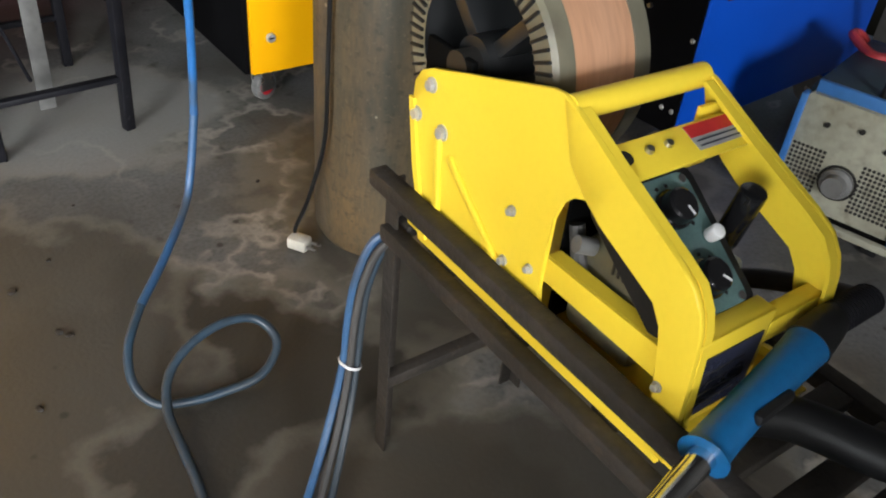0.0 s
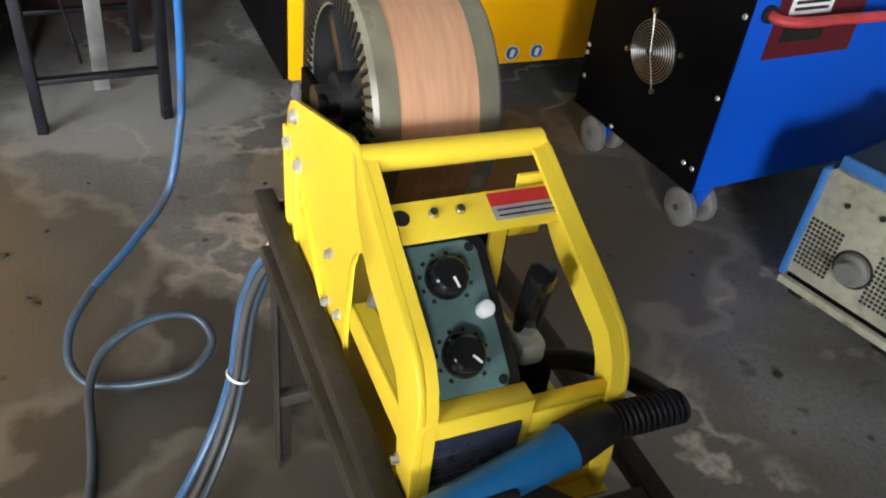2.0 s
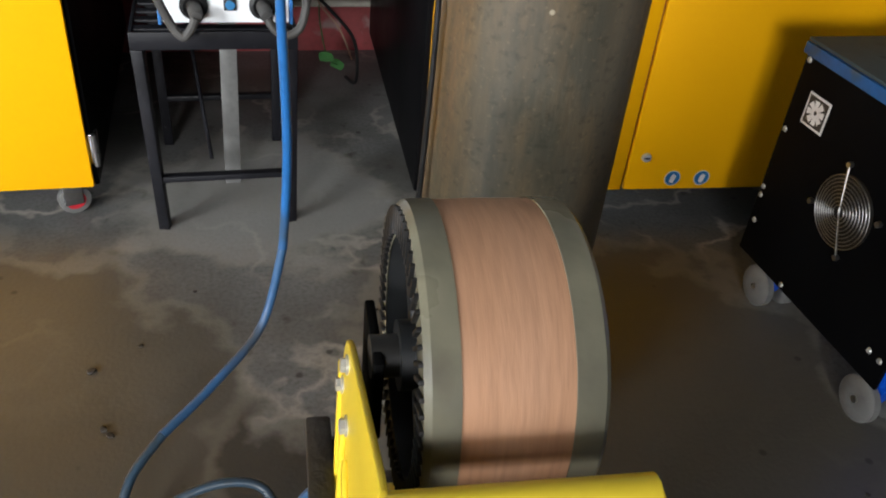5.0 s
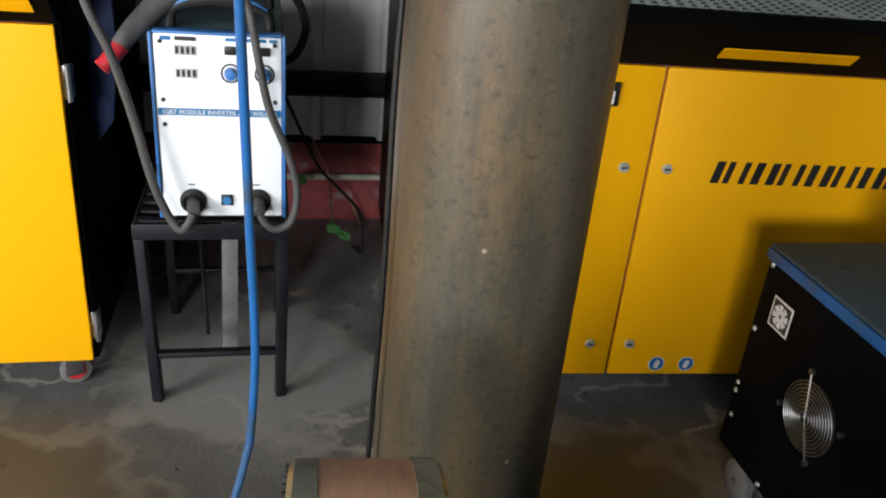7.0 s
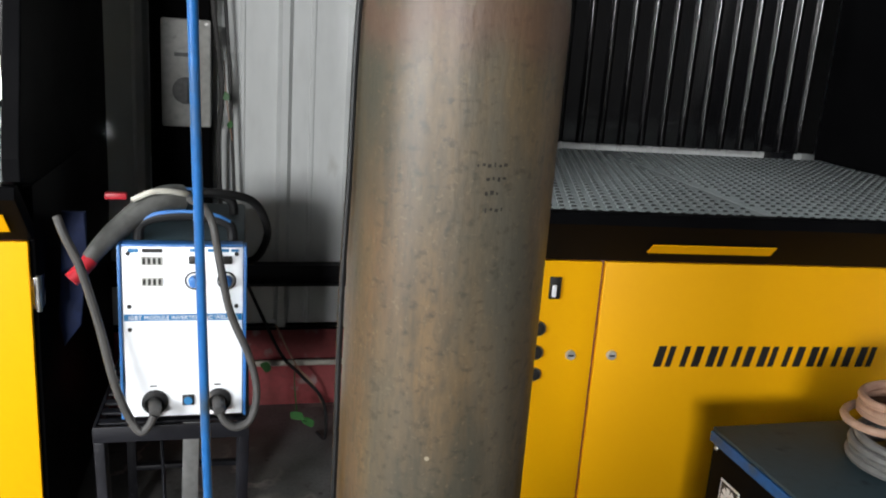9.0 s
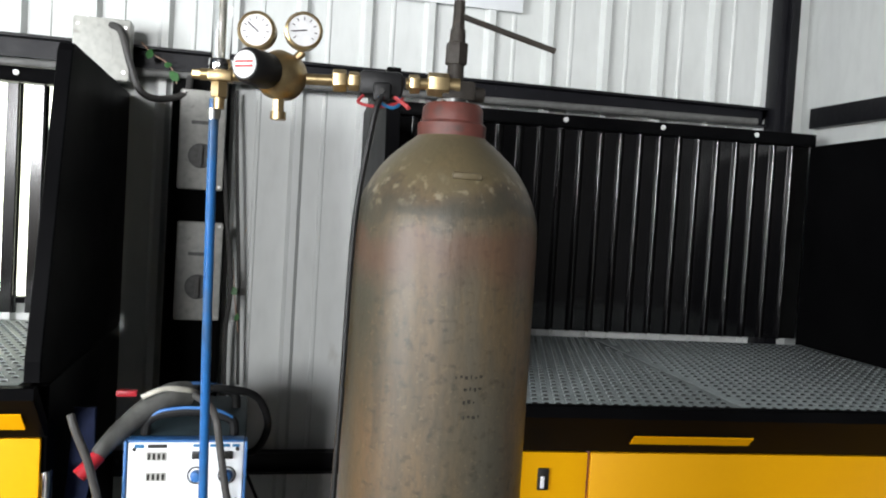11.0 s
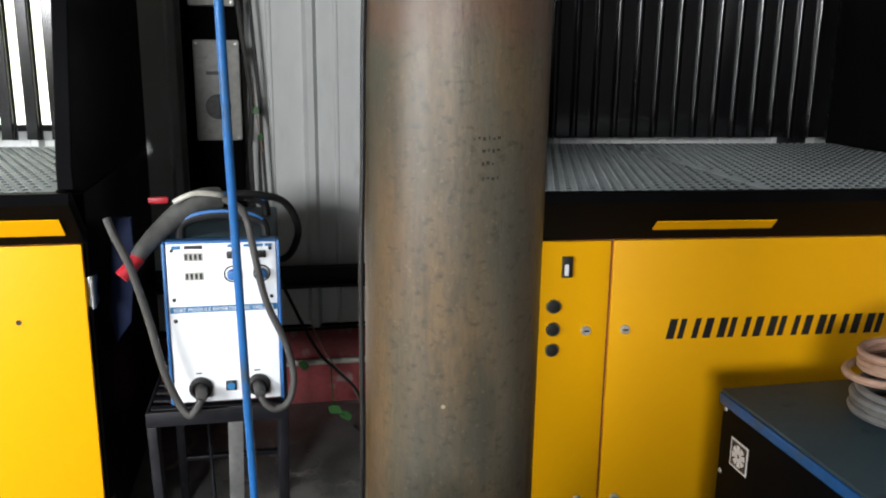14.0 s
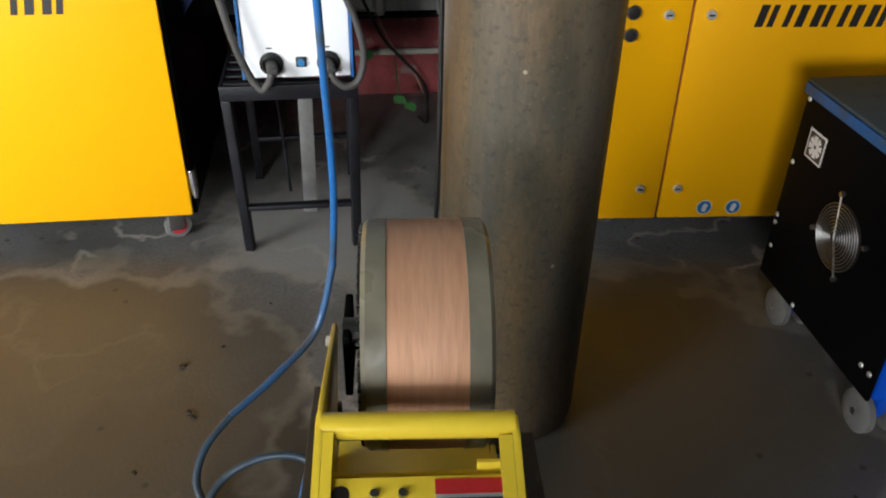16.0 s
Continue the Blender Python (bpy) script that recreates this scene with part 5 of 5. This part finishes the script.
k = part("current_knob", lathe(B(), [(0.030, 0), (0.030, 0.008), (0.022, 0.012), (0.020, 0.026), (0, 0.027)], (0.113, 0.004, 0.124), 24, Matrix.Rotation(radians(90), 4, "X")), M_CASTER, iv, "round grey current knob")
part("dial_scale", lathe(B(), [(0.036, 0), (0.036, 0.001), (0.031, 0.001)], (0.113, 0.004, 0.124), 28, Matrix.Rotation(radians(90), 4, "X")), M_INK, k)
for x, z in ((0.06, 0.225), (0.12, 0.235), (0.17, 0.215)):
    part("lamp", rod(B(), (x, 0.004, z), (x, 0.0, z), 0.005, seg=12), M_INK, iv)
part("handle", tube(B(), [(IW / 2, 0.06, IH - 0.006), (IW / 2, 0.07, IH + 0.028), (IW / 2, 0.12, IH + 0.036), (IW / 2, 0.22, IH + 0.036), (IW / 2, 0.27, IH + 0.028), (IW / 2, 0.28, IH - 0.006)], 0.010, 10, 6), M_RUBBER, iv)
solid("red_hose", tube(B(), [(1.70, 0.93, 0.30), (1.66, 0.99, 0.285), (1.69, 1.06, 0.30), (1.75, 1.05, 0.27), (1.86, 0.98, 0.10), (1.93, 0.9, 0.012), (2.1, 0.8, 0.012)], 0.010, 10, 8), M_RED_CABLE, "red hose thrown over the old inverter", "hose")

# ---- steel rack that carries the wire feeder ----
FEED = pose(0.388 * math.cos(radians(-4.5)), 0.388 * math.sin(radians(-4.5)), 0, 0, 0, -4.5)
rk = thing("feeder_rack", "rusty dark angle-iron rack carrying the wire feeder", "rack", FEED)
RL, RR, RN, RF = -0.030, 0.205, 0.46, 0.992
for x in (RL, RR):
    for y in (RN, RF):
        s = 1 if x > 0 else -1
        bm = plate(B(), [(x - 0.0, y), (x - s * 0.022, y), (x - s * 0.022, y - 0.003), (x - s * 0.003, y - 0.003), (x - s * 0.003, y - 0.022), (x, y - 0.022)], 0, 0.418 if x < 0 else 0.350, "z")
        part("post", bm, M_DARK_STEEL, rk)
    if x < 0:
        part("upper_rail", box(B(), (x - 0.011, RN, 0.404), (x + 0.011, RF + 0.020, 0.424), 0.003), M_DARK_STEEL, rk, "flat-topped upper guard rail")
    part("lower_rail", box(B(), (x - 0.010, RN + 0.004, 0.346), (x + 0.010, RF - 0.004, 0.366), 0.003), M_DARK_STEEL, rk)
part("floor_tie", beam(B(), (RR, RN + 0.01, 0.12), (RR, RF - 0.01, 0.12), 0.012, 0.016), M_DARK_STEEL, rk)
for y in (RN + 0.012, 0.515, 0.57, 0.66, 0.78, 0.90, RF - 0.012):
    part("cross_slat", box(B(), (RL + 0.012, y - 0.014, 0.352), (RR - 0.012, y + 0.014, 0.3665), 0.002), M_DARK_STEEL, rk)
part("brace", beam(B(), (RL + 0.004, RF - 0.010, 0.125), (RR - 0.004, RF - 0.010, 0.125), 0.018, 0.018), M_DARK_STEEL, rk)

# ---- wire feeder ----
fd = thing("wire_feeder", "lemon yellow welding wire feeder frame with a green control box", "wire feeder", FEED)
FW = 0.152


def lean(bm):
    """The near side plate leans: wider at its foot."""
    for v in bm.verts:
        v.co.x += -0.005 + (v.co.z - 0.6) * 0.05
    return bm


rear = [(0.935, 0.372), (0.962, 0.447), (0.981, 0.515), (0.980, 0.533), (0.971, 0.547), (0.955, 0.555), (0.795, 0.6045), (0.780, 0.6055), (0.759, 0.596), (0.736, 0.584), (0.722, 0.552), (0.735, 0.5345), (0.749, 0.531), (0.760, 0.519), (0.766, 0.500), (0.764, 0.430), (0.757, 0.410), (0.790, 0.395), (0.850, 0.372)]
part("side_plate", lean(plate(B(), rear, -0.002, 0.003, "x", 0.0012)), M_LEMON, fd, "pressed yellow side plate")
leg = [(0.782, 0.6062), (0.766, 0.600), (0.703, 0.5690), (0.640, 0.5405), (0.620, 0.530), (0.608, 0.514), (0.602, 0.497), (0.598, 0.459), (0.593, 0.407), (0.592, 0.374), (0.614, 0.374), (0.620, 0.413), (0.628, 0.440), (0.630, 0.466), (0.635, 0.483), (0.647, 0.4985), (0.716, 0.5245), (0.735, 0.5345), (0.760, 0.556)]
part("front_leg", lean(plate(B(), leg, -0.003, 0.003, "x", 0.002)), M_LEMON, fd)
leg_r = [(y - 0.004, z - 0.004) for y, z in leg]
part("front_leg", plate(B(), leg_r, FW - 0.003, FW + 0.003, "x", 0.002), M_LEMON, fd)
outer = [(p[0] - 0.0003, p[1] - 0.0003) for p in leg[1:9]]
strip = outer + [(p[0] + 0.003, p[1] - 0.003) for p in outer[::-1]]
part("leg_flange", lean(plate(B(), strip, 0.0033, 0.012, "x")), M_LEMON, fd)
part("leg_flange", plate(B(), [(y - 0.004, z - 0.004) for y, z in strip], FW - 0.014, FW - 0.0033, "x"), M_LEMON, fd)
bm = plate(B(), [(0.768, 0.458), (0.764, 0.434), (0.618, 0.432), (0.620, 0.460)], 0.0036, 0.007, "x", 0.001)
plate(bm, [(0.768, 0.458), (0.767, 0.4545), (0.620, 0.4565), (0.620, 0.460)], 0.0072, 0.022, "x")
part("diagonal_brace", lean(bm), M_LEMON, fd)
bm = beam(B(), (-0.004, 0.909, 0.484), (-0.004, 0.762, 0.381), 0.009, 0.005, 0.002, (1, 0, 0))
part("pressed_ridge", lean(bm), M_LEMON, fd)
part("pressed_ridge", lean(beam(B(), (-0.004, 0.930, 0.500), (-0.004, 0.912, 0.385), 0.009, 0.005, 0.002, (1, 0, 0))), M_LEMON, fd)
part("rear_flange", lean(plate(B(), [(0.938, 0.376), (0.965, 0.448), (0.983, 0.516), (0.975, 0.516), (0.956, 0.448), (0.928, 0.376)], -0.0055, -0.0023, "x")), M_LEMON, fd)
part("base_tray", box(B(), (-0.0125, 0.585, 0.367), (FW + 0.008, 0.975, 0.3715), 0.001), M_LEMON, fd, "shallow yellow base tray")
for xa, top in ((-0.0187, 0.402), (FW + 0.008, 0.380)):
    part("tray_lip", plate(B(), [(0.600, 0.3668), (0.945, 0.3668), (0.955, top), (0.640, top), (0.615, 0.384)], xa, xa + 0.006, "x", 0.001), M_LEMON, fd)
part("handle_bar", rod(B(), (-0.004, 0.777, 0.5945), (FW, 0.776, 0.5935), 0.0112, seg=28), M_LEMON, fd)
m = Matrix.Translation((0, 0.7225, 0.5695)) @ Matrix.Rotation(radians(22), 4, "X")
bar = part("cross_bar", box(B(), (-0.004, -0.0175, -0.002), (FW - 0.0035, 0.0175, 0.0015), 0.0008, m), M_LEMON, fd, "flat cross bar with a red label")
part("hole", rod(B(), m @ Vector((0.013, 0.004, 0.0012)), m @ Vector((0.013, 0.004, 0.0020)), 0.0070, seg=20), M_INK, bar)
for x in (0.039, 0.061):
    part("screw", rod(B(), m @ Vector((x, 0.004, 0.001)), m @ Vector((x, 0.004, 0.005)), 0.0042, 0.0033, seg=12), M_STEEL, bar)
part("label", box(B(), (0.086, -0.010, 0.0016), (0.1455, 0.0145, 0.0020), 0, m), M_LABEL_GREY, bar, "red and silver label")
part("label", box(B(), (0.086, 0.0025, 0.0021), (0.1455, 0.0145, 0.0025), 0, m), M_LABEL_RED, bar)
for i in range(2):
    part("line", box(B(), (0.090, -0.0022 - 0.005 * i, 0.0021), (0.141, -0.0006 - 0.005 * i, 0.0024), 0, m), M_LABEL_DARK, bar)
part("inner_bracket", box(B(), (0.003, 0.752, 0.548), (FW - 0.003, 0.758, 0.562), 0.001), M_LEMON, fd)
part("inner_bracket", box(B(), (0.120, 0.746, 0.522), (FW - 0.0035, 0.7505, 0.582), 0.001), M_LEMON, fd)
part("inner_post", box(B(), (0.100, 0.742, 0.372), (0.116, 0.746, 0.548), 0.001), M_LEMON, fd)
# lower front
bm = box(B(), (-0.012, 0.6005, 0.398), (0.078, 0.6045, 0.489), 0.0015)
box(bm, (-0.012, 0.6005, 0.4845), (0.078, 0.620, 0.489), 0.0015)
part("front_plate", bm, M_LEMON, fd)
part("rating_label", box(B(), (-0.007, 0.5992, 0.408), (0.069, 0.6003, 0.471)), M_LABEL_DARK, fd, "dark rating label")
for i in range(4):
    part("label_line", box(B(), (-0.002, 0.5987, 0.420 + 0.011 * i), (0.052, 0.5991, 0.4215 + 0.011 * i)), M_CABLE, fd)
bm = box(B(), (0.078, 0.6005, 0.452), (FW - 0.003, 0.6045, 0.4745), 0.0015)
box(bm, (0.078, 0.6005, 0.470), (FW - 0.003, 0.618, 0.4745), 0.0015)
part("front_rail", bm, M_LEMON, fd)
part("lower_rail", box(B(), (0.0785, 0.6005, 0.3725), (FW - 0.003, 0.6045, 0.392), 0.0015), M_LEMON, fd)
for y, z, r in ((0.951, 0.540, 0.0058), (0.970, 0.502, 0.0058), (0.926, 0.5015, 0.0062), (0.813, 0.480, 0.0040), (0.812, 0.427, 0.0040), (0.778, 0.440, 0.0036), (0.621, 0.434, 0.0036)):
    b = part("bolt", lean(rod(B(), (-0.001, y, z), (-0.0036, y, z), r * 1.35, seg=16)), M_LOCK, fd)
    part("head", lean(rod(B(), (-0.003, y, z), (-0.008, y, z), r, seg=6, bevel=0.001)), M_LOCK, b)
# control box
R = Matrix(((1, 0, 0), (0, 0.806, -0.592), (0, 0.592, 0.806))).to_4x4()
cb = Matrix.Translation((0.0345, 0.6650, 0.5210)) @ R
bm = box(B(), (-0.037, -0.062, -0.042), (0.042, 0.063, -0.001))
es = [e for e in bm.edges if abs((e.verts[0].co - e.verts[1].co).normalized().z) > 0.9]
bmesh.ops.bevel(bm, geom=es, offset=0.013, segments=5, affect="EDGES", profile=0.5)
bmesh.ops.transform(bm, matrix=cb, verts=bm.verts)
bx = part("control_box", bm, M_RUBBER, fd, "black control box with a grey-green panel")
bm = box(B(), (-0.0335, -0.0575, -0.0022), (0.0335, 0.0575, 0.0006))
es = [e for e in bm.edges if abs((e.verts[0].co - e.verts[1].co).normalized().z) > 0.9]
bmesh.ops.bevel(bm, geom=es, offset=0.011, segments=5, affect="EDGES", profile=0.5)
bmesh.ops.transform(bm, matrix=cb, verts=bm.verts)
part("panel", bm, M_TEAL, bx, "grey-green control panel")
for kx, ky, ka in ((0.0030, 0.030, -75), (0.0010, -0.0285, -50)):
    bm = lathe(B(), [(0.0165, 0.0006), (0.0165, 0.004), (0.0145, 0.006), (0.0135, 0.015), (0.0115, 0.0165), (0, 0.0165)], (kx, ky, 0), 24)
    bmesh.ops.transform(bm, matrix=cb, verts=bm.verts)
    kn = part("knob", bm, M_KNOB, bx, "black fluted knob")
    part("pointer", box(B(), (0.003, -0.0008, 0.0163), (0.0115, 0.0008, 0.0172), 0, cb @ Matrix.Translation((kx, ky, 0)) @ Matrix.Rotation(radians(ka), 4, "Z")), M_PRINT_WHITE, kn)
    for i in range(10):
        a = radians(-140 + 31 * i)
        part("tick", box(B(), (-0.0016, 0.0185, 0.0006), (0.0016, 0.0215, 0.0010), 0, cb @ Matrix.Translation((kx, ky, 0)) @ Matrix.Rotation(-a, 4, "Z")), M_RUBBER, kn)
bm = rod(B(), (0.0245, 0.001, 0.001), (0.0245, 0.001, 0.014), 0.0060, 0.0064, seg=20, bevel=0.002)
bmesh.ops.transform(bm, matrix=cb, verts=bm.verts)
part("push_button", bm, M_PRINT_WHITE, bx, "white push button")
for sx in (-0.027, 0.027):
    for sy in (-0.051, 0.051):
        part("screw", rod(B(), cb @ Vector((sx, sy, 0.0004)), cb @ Vector((sx, sy, 0.0022)), 0.0038, seg=10), M_CHROME, bx)
# wire drive behind the window
dr = part("drive_motor", rod(B(), (0.018, 0.722, 0.452), (0.088, 0.715, 0.446), 0.042, seg=32, bevel=0.010), M_MOTOR, fd, "dull olive drive motor")
part("gear_case", box(B(), (0.002, 0.665, 0.400), (0.045, 0.745, 0.432), 0.008), M_MOTOR, dr)
for i in range(3):
    part("marking", box(B(), (0.0168, 0.700 + 0.006 * i, 0.466), (0.0178, 0.703 + 0.006 * i, 0.482), 0.0002), M_INK, dr)
part("wing_screw", box(B(), (-0.004, 0.660, 0.442), (0.004, 0.690, 0.456), 0.003), M_CHROME, dr)
part("bobbin", rod(B(), (0.000, 0.744, 0.484), (0.016, 0.738, 0.479), 0.008, seg=14), M_GREY_CABLE, dr)
part("liner", tube(B(), [(0.020, 0.765, 0.485), (0.018, 0.752, 0.455), (0.020, 0.735, 0.425), (0.030, 0.715, 0.400)], 0.0075, 10, 6), M_CABLE, dr)
part("bulkhead", box(B(), (0.016, 0.772, 0.372), (FW - 0.016, 0.776, 0.520), 0.001), M_BLACK_DULL, fd)
# tension arm on the other side
ta = part("tension_sleeve", rod(B(), (0.107, 0.668, 0.548), (0.111, 0.681, 0.490), 0.0115, seg=22, bevel=0.002), M_KNOB, fd, "black sleeve tension screw")
part("spring_cup", rod(B(), (0.111, 0.681, 0.490), (0.112, 0.684, 0.476), 0.010, seg=18), M_CHROME, ta)
part("swing_arm", box(B(), (0.100, 0.662, 0.452), (0.124, 0.697, 0.477), 0.006), M_GALV, ta)
part("drive_block", box(B(), (0.072, 0.655, 0.395), (0.130, 0.70, 0.452), 0.005), M_BLACK_DULL, fd)

# hub and spool
part("spool_axle", rod(B(), (0.004, 0.935, 0.562), (0.150, 0.935, 0.562), 0.016, seg=20), M_INK, fd)
part("axle_bracket", box(B(), (0.0042, 0.912, 0.500), (0.012, 0.985, 0.575), 0.002), M_BLACK_DULL, fd)
sp = thing("wire_spool", "spool of copper-coated welding wire wrapped in dusty clear plastic", "wire spool", FEED @ pose(0.004, 0.935, 0.562))
QX = Matrix.Rotation(radians(90), 4, "Y")
SR = 0.113
part("wire", lathe(B(), [(0.088, 0.043), (SR - 0.0008, 0.043), (SR - 0.0002, 0.080), (SR - 0.0008, 0.117), (0.088, 0.117)], seg=72, m=QX), M_COPPER, sp, "bright copper-coated wire winding")
part("wrap", lathe(B(), [(0.086, 0.022), (SR - 0.004, 0.0215), (SR, 0.026), (SR + 0.0004, 0.044), (SR - 0.003, 0.0445)], seg=72, m=QX), M_WRAP, sp, "dusty plastic wrap at the rim")
part("wrap", lathe(B(), [(SR - 0.003, 0.1155), (SR + 0.0004, 0.116), (SR, 0.135), (SR - 0.004, 0.139), (0.086, 0.1385)], seg=72, m=QX), M_WRAP, sp, "dusty plastic wrap at the rim")
part("core", lathe(B(), [(0.0865, 0.023), (0.0865, 0.138)], seg=60, m=QX), M_BASKET, sp)
mesh = finish("rib", box(B(), (0.0185, -0.0016, 0.088), (0.0222, 0.0016, SR - 0.004), 0.0006), M_RUBBER)
for i in range(64):
    share("rib", mesh, sp, Matrix.Rotation(2 * math.pi * i / 64, 4, "X"))
for i in range(4):
    bm = box(B(), (0.03, -0.008, 0.020), (0.12, 0.008, 0.0865), 0.002, Matrix.Rotation(radians(45 + 90 * i), 4, "X"))
    part("spoke", bm, M_BASKET, sp)
part("hub", rod(B(), (0.020, 0, 0), (0.139, 0, 0), 0.026, seg=28), M_BASKET, sp)

# ---- torch lying across the end of the rack ----
tr = thing("welding_torch", "blue-handled welding torch lying across the rack", "welding torch")
part("neck", tube(B(), [(0.300, 0.512, 0.440), (0.335, 0.518, 0.436), (0.372, 0.523, 0.437), (0.398, 0.527, 0.440)], 0.0105, 14, 6), M_CHROME, tr, "chromed torch neck")
bm = tube(B(), [(0.388, 0.525, 0.439), (0.40, 0.527, 0.441), (0.45, 0.531, 0.450), (0.50, 0.534, 0.458), (0.528, 0.536, 0.462)], lambda t: 0.0185 - 0.003 * math.sin(t * math.pi) + (0.001 if t < 0.1 else 0), 20, 8)
part("grip", bm, M_GRIP, tr, "blue rubber grip")
part("trigger", box(B(), (0.43, 0.512, 0.452), (0.475, 0.520, 0.462), 0.003), M_RUBBER, tr)
part("rear_shell", tube(B(), [(0.526, 0.536, 0.462), (0.548, 0.538, 0.466), (0.566, 0.540, 0.466)], lambda t: 0.019 - 0.004 * t, 18, 6), M_RUBBER, tr)
part("spring_guard", tube(B(), [(0.558 + 0.00072 * i, 0.540 + 0.0125 * math.cos(i * 0.785), 0.4665 - 0.00010 * i + 0.0125 * math.sin(i * 0.785)) for i in range(112)], 0.0022, 6, 2), M_STAND, tr, "steel spring cable guard")
part("cable", tube(B(), [(0.562, 0.540, 0.466), (0.600, 0.540, 0.461), (0.626, 0.543, 0.455), (0.637, 0.560, 0.446), (0.634, 0.598, 0.433), (0.610, 0.636, 0.425), (0.565, 0.656, 0.421), (0.515, 0.655, 0.421)], 0.0098, 14, 8), M_RUBBER, tr)
solid("sleeved_cable", tube(B(), [(0.500, 0.548, 0.392), (0.528, 0.520, 0.391), (0.553, 0.463, 0.388), (0.572, 0.415, 0.386), (0.60, 0.35, 0.31), (0.62, 0.30, 0.16), (0.635, 0.25, 0.03), (0.66, 0.17, 0.021), (0.70, 0.05, 0.021)], 0.0195, 16, 8), M_RUBBER, "thick black sleeved cable lying over the rack end", "cable")

# ---- hoses tied to the rack post ----
hb = thing("hose_bundle", "blue and black feeder hoses tied together and hanging to the floor", "hose")
base = [(0.452, 0.955, 0.345), (0.432, 0.968, 0.325), (0.413, 0.972, 0.275), (0.401, 0.968, 0.22), (0.391, 0.961, 0.17), (0.366, 0.945, 0.105), (0.325, 0.915, 0.050), (0.275, 0.875, 0.016), (0.21, 0.82, 0.010), (0.10, 0.74, 0.010), (-0.1, 0.62, 0.010)]
for dx, dy, mat, r in ((-0.006, 0.004, M_HOSE_MID, 0.0054), (0.005, 0.007, M_CABLE, 0.0068), (0.006, -0.006, M_HOSE_DULL, 0.0050), (-0.005, -0.007, M_CABLE, 0.0048)):
    pts = []
    for i, (x, y, z) in enumerate(base):
        k = 1.0 if i < 5 else 1.0 + 0.35 * (i - 4)
        pts.append((x + dx * k, y + dy * k, max(z + (0.004 if mat is not M_CABLE else 0), r)))
    part("hose", tube(B(), pts, r, 10, 8), mat, hb)
part("cable_tie", lathe(B(), [(0.0145, -0.002), (0.0155, 0), (0.0145, 0.002)], (0.3915, 0.9610, 0.172), 20, Matrix.Rotation(radians(25), 4, "Y")), M_PRINT_WHITE, hb, "white cable tie")

# ---- crumbs on the floor, leaves on the rail, a scrap on the ledge ----
rnd = random.Random(11)
for x, y, r in ((1.241, 0.813, 0.011), (1.284, 1.078, 0.005), (0.138, 1.531, 0.010), (0.095, 1.266, 0.008), (0.212, 1.583, 0.006), (0.168, 1.401, 0.009), (0.178, 1.387, 0.007), (0.62, 1.62, 0.006), (1.05, 1.10, 0.005), (0.30, 1.72, 0.005)):
    bm = B()
    g = bmesh.ops.create_icosphere(bm, subdivisions=1, radius=r)["verts"]
    for v in g:
        v.co = Vector((v.co.x * rnd.uniform(0.7, 1.3), v.co.y * rnd.uniform(0.5, 0.9), max(v.co.z * 0.4, -r * 0.3) + r * 0.3))
    bmesh.ops.transform(bm, matrix=Matrix.Translation((x, y, 0)) @ Matrix.Rotation(rnd.uniform(0, 3), 4, "Z"), verts=g)
    solid("slag_chip", bm, M_DARK_STEEL, "small dark chip of welding slag lying on the concrete", "debris", group="chips on the floor")


def rail_leaves(spots, stem):
    t = thing("creeper_plant", "thin green creeper with a few leaves on the wall rail", "plant")
    part("stem", tube(B(), stem, 0.0018, 6, 6), M_TAN_CABLE, t)
    for i, (x, y, z, size) in enumerate(spots):
        bm = B()
        m = Matrix.Translation((x, y, z)) @ Matrix.Rotation(radians(-40 + 55 * i), 4, "Y") @ Matrix.Rotation(radians(70), 4, "X")
        half = [(0, -0.7), (0.42, -0.35), (0.5, 0.1), (0.25, 0.6), (0, 0.9)]
        vs = [bm.verts.new(m @ Vector((a * size * k, b * size, 0.15 * size * a))) for k in (1, -1) for a, b in (half if k == 1 else half[1:-1][::-1])]
        bmesh.ops.triangulate(bm, faces=[bm.faces.new(vs)])
        bmesh.ops.solidify(bm, geom=bm.faces[:], thickness=0.0008)
        part("leaf", bm, M_LEAF, t)


rail_leaves(((0.255, 2.775, 1.598, 0.026), (0.185, 2.775, 1.655, 0.022), (0.235, 2.78, 1.63, 0.016)), [(0.16, 2.79, 1.69), (0.19, 2.785, 1.66), (0.24, 2.785, 1.63), (0.262, 2.782, 1.58)])
rail_leaves(((0.450, 2.775, 0.985, 0.022), (0.462, 2.78, 0.905, 0.016)), [(0.445, 2.80, 1.08), (0.452, 2.785, 0.98), (0.468, 2.79, 0.86)])
bm = B()
g = bmesh.ops.create_icosphere(bm, subdivisions=2, radius=0.02)["verts"]
for v in g:
    v.co = Vector((v.co.x * 1.1 * rnd.uniform(0.8, 1.2), v.co.y * 0.45, max(v.co.z, -0.006) * 0.6 * rnd.uniform(0.5, 1.3) + 0.008))
bmesh.ops.transform(bm, matrix=Matrix.Translation((0.60, WALL_Y - 0.006, 0.280)), verts=g)
solid("paper_scrap", bm, M_WHITE, "crumpled white scrap lying on the dark ledge", "litter")
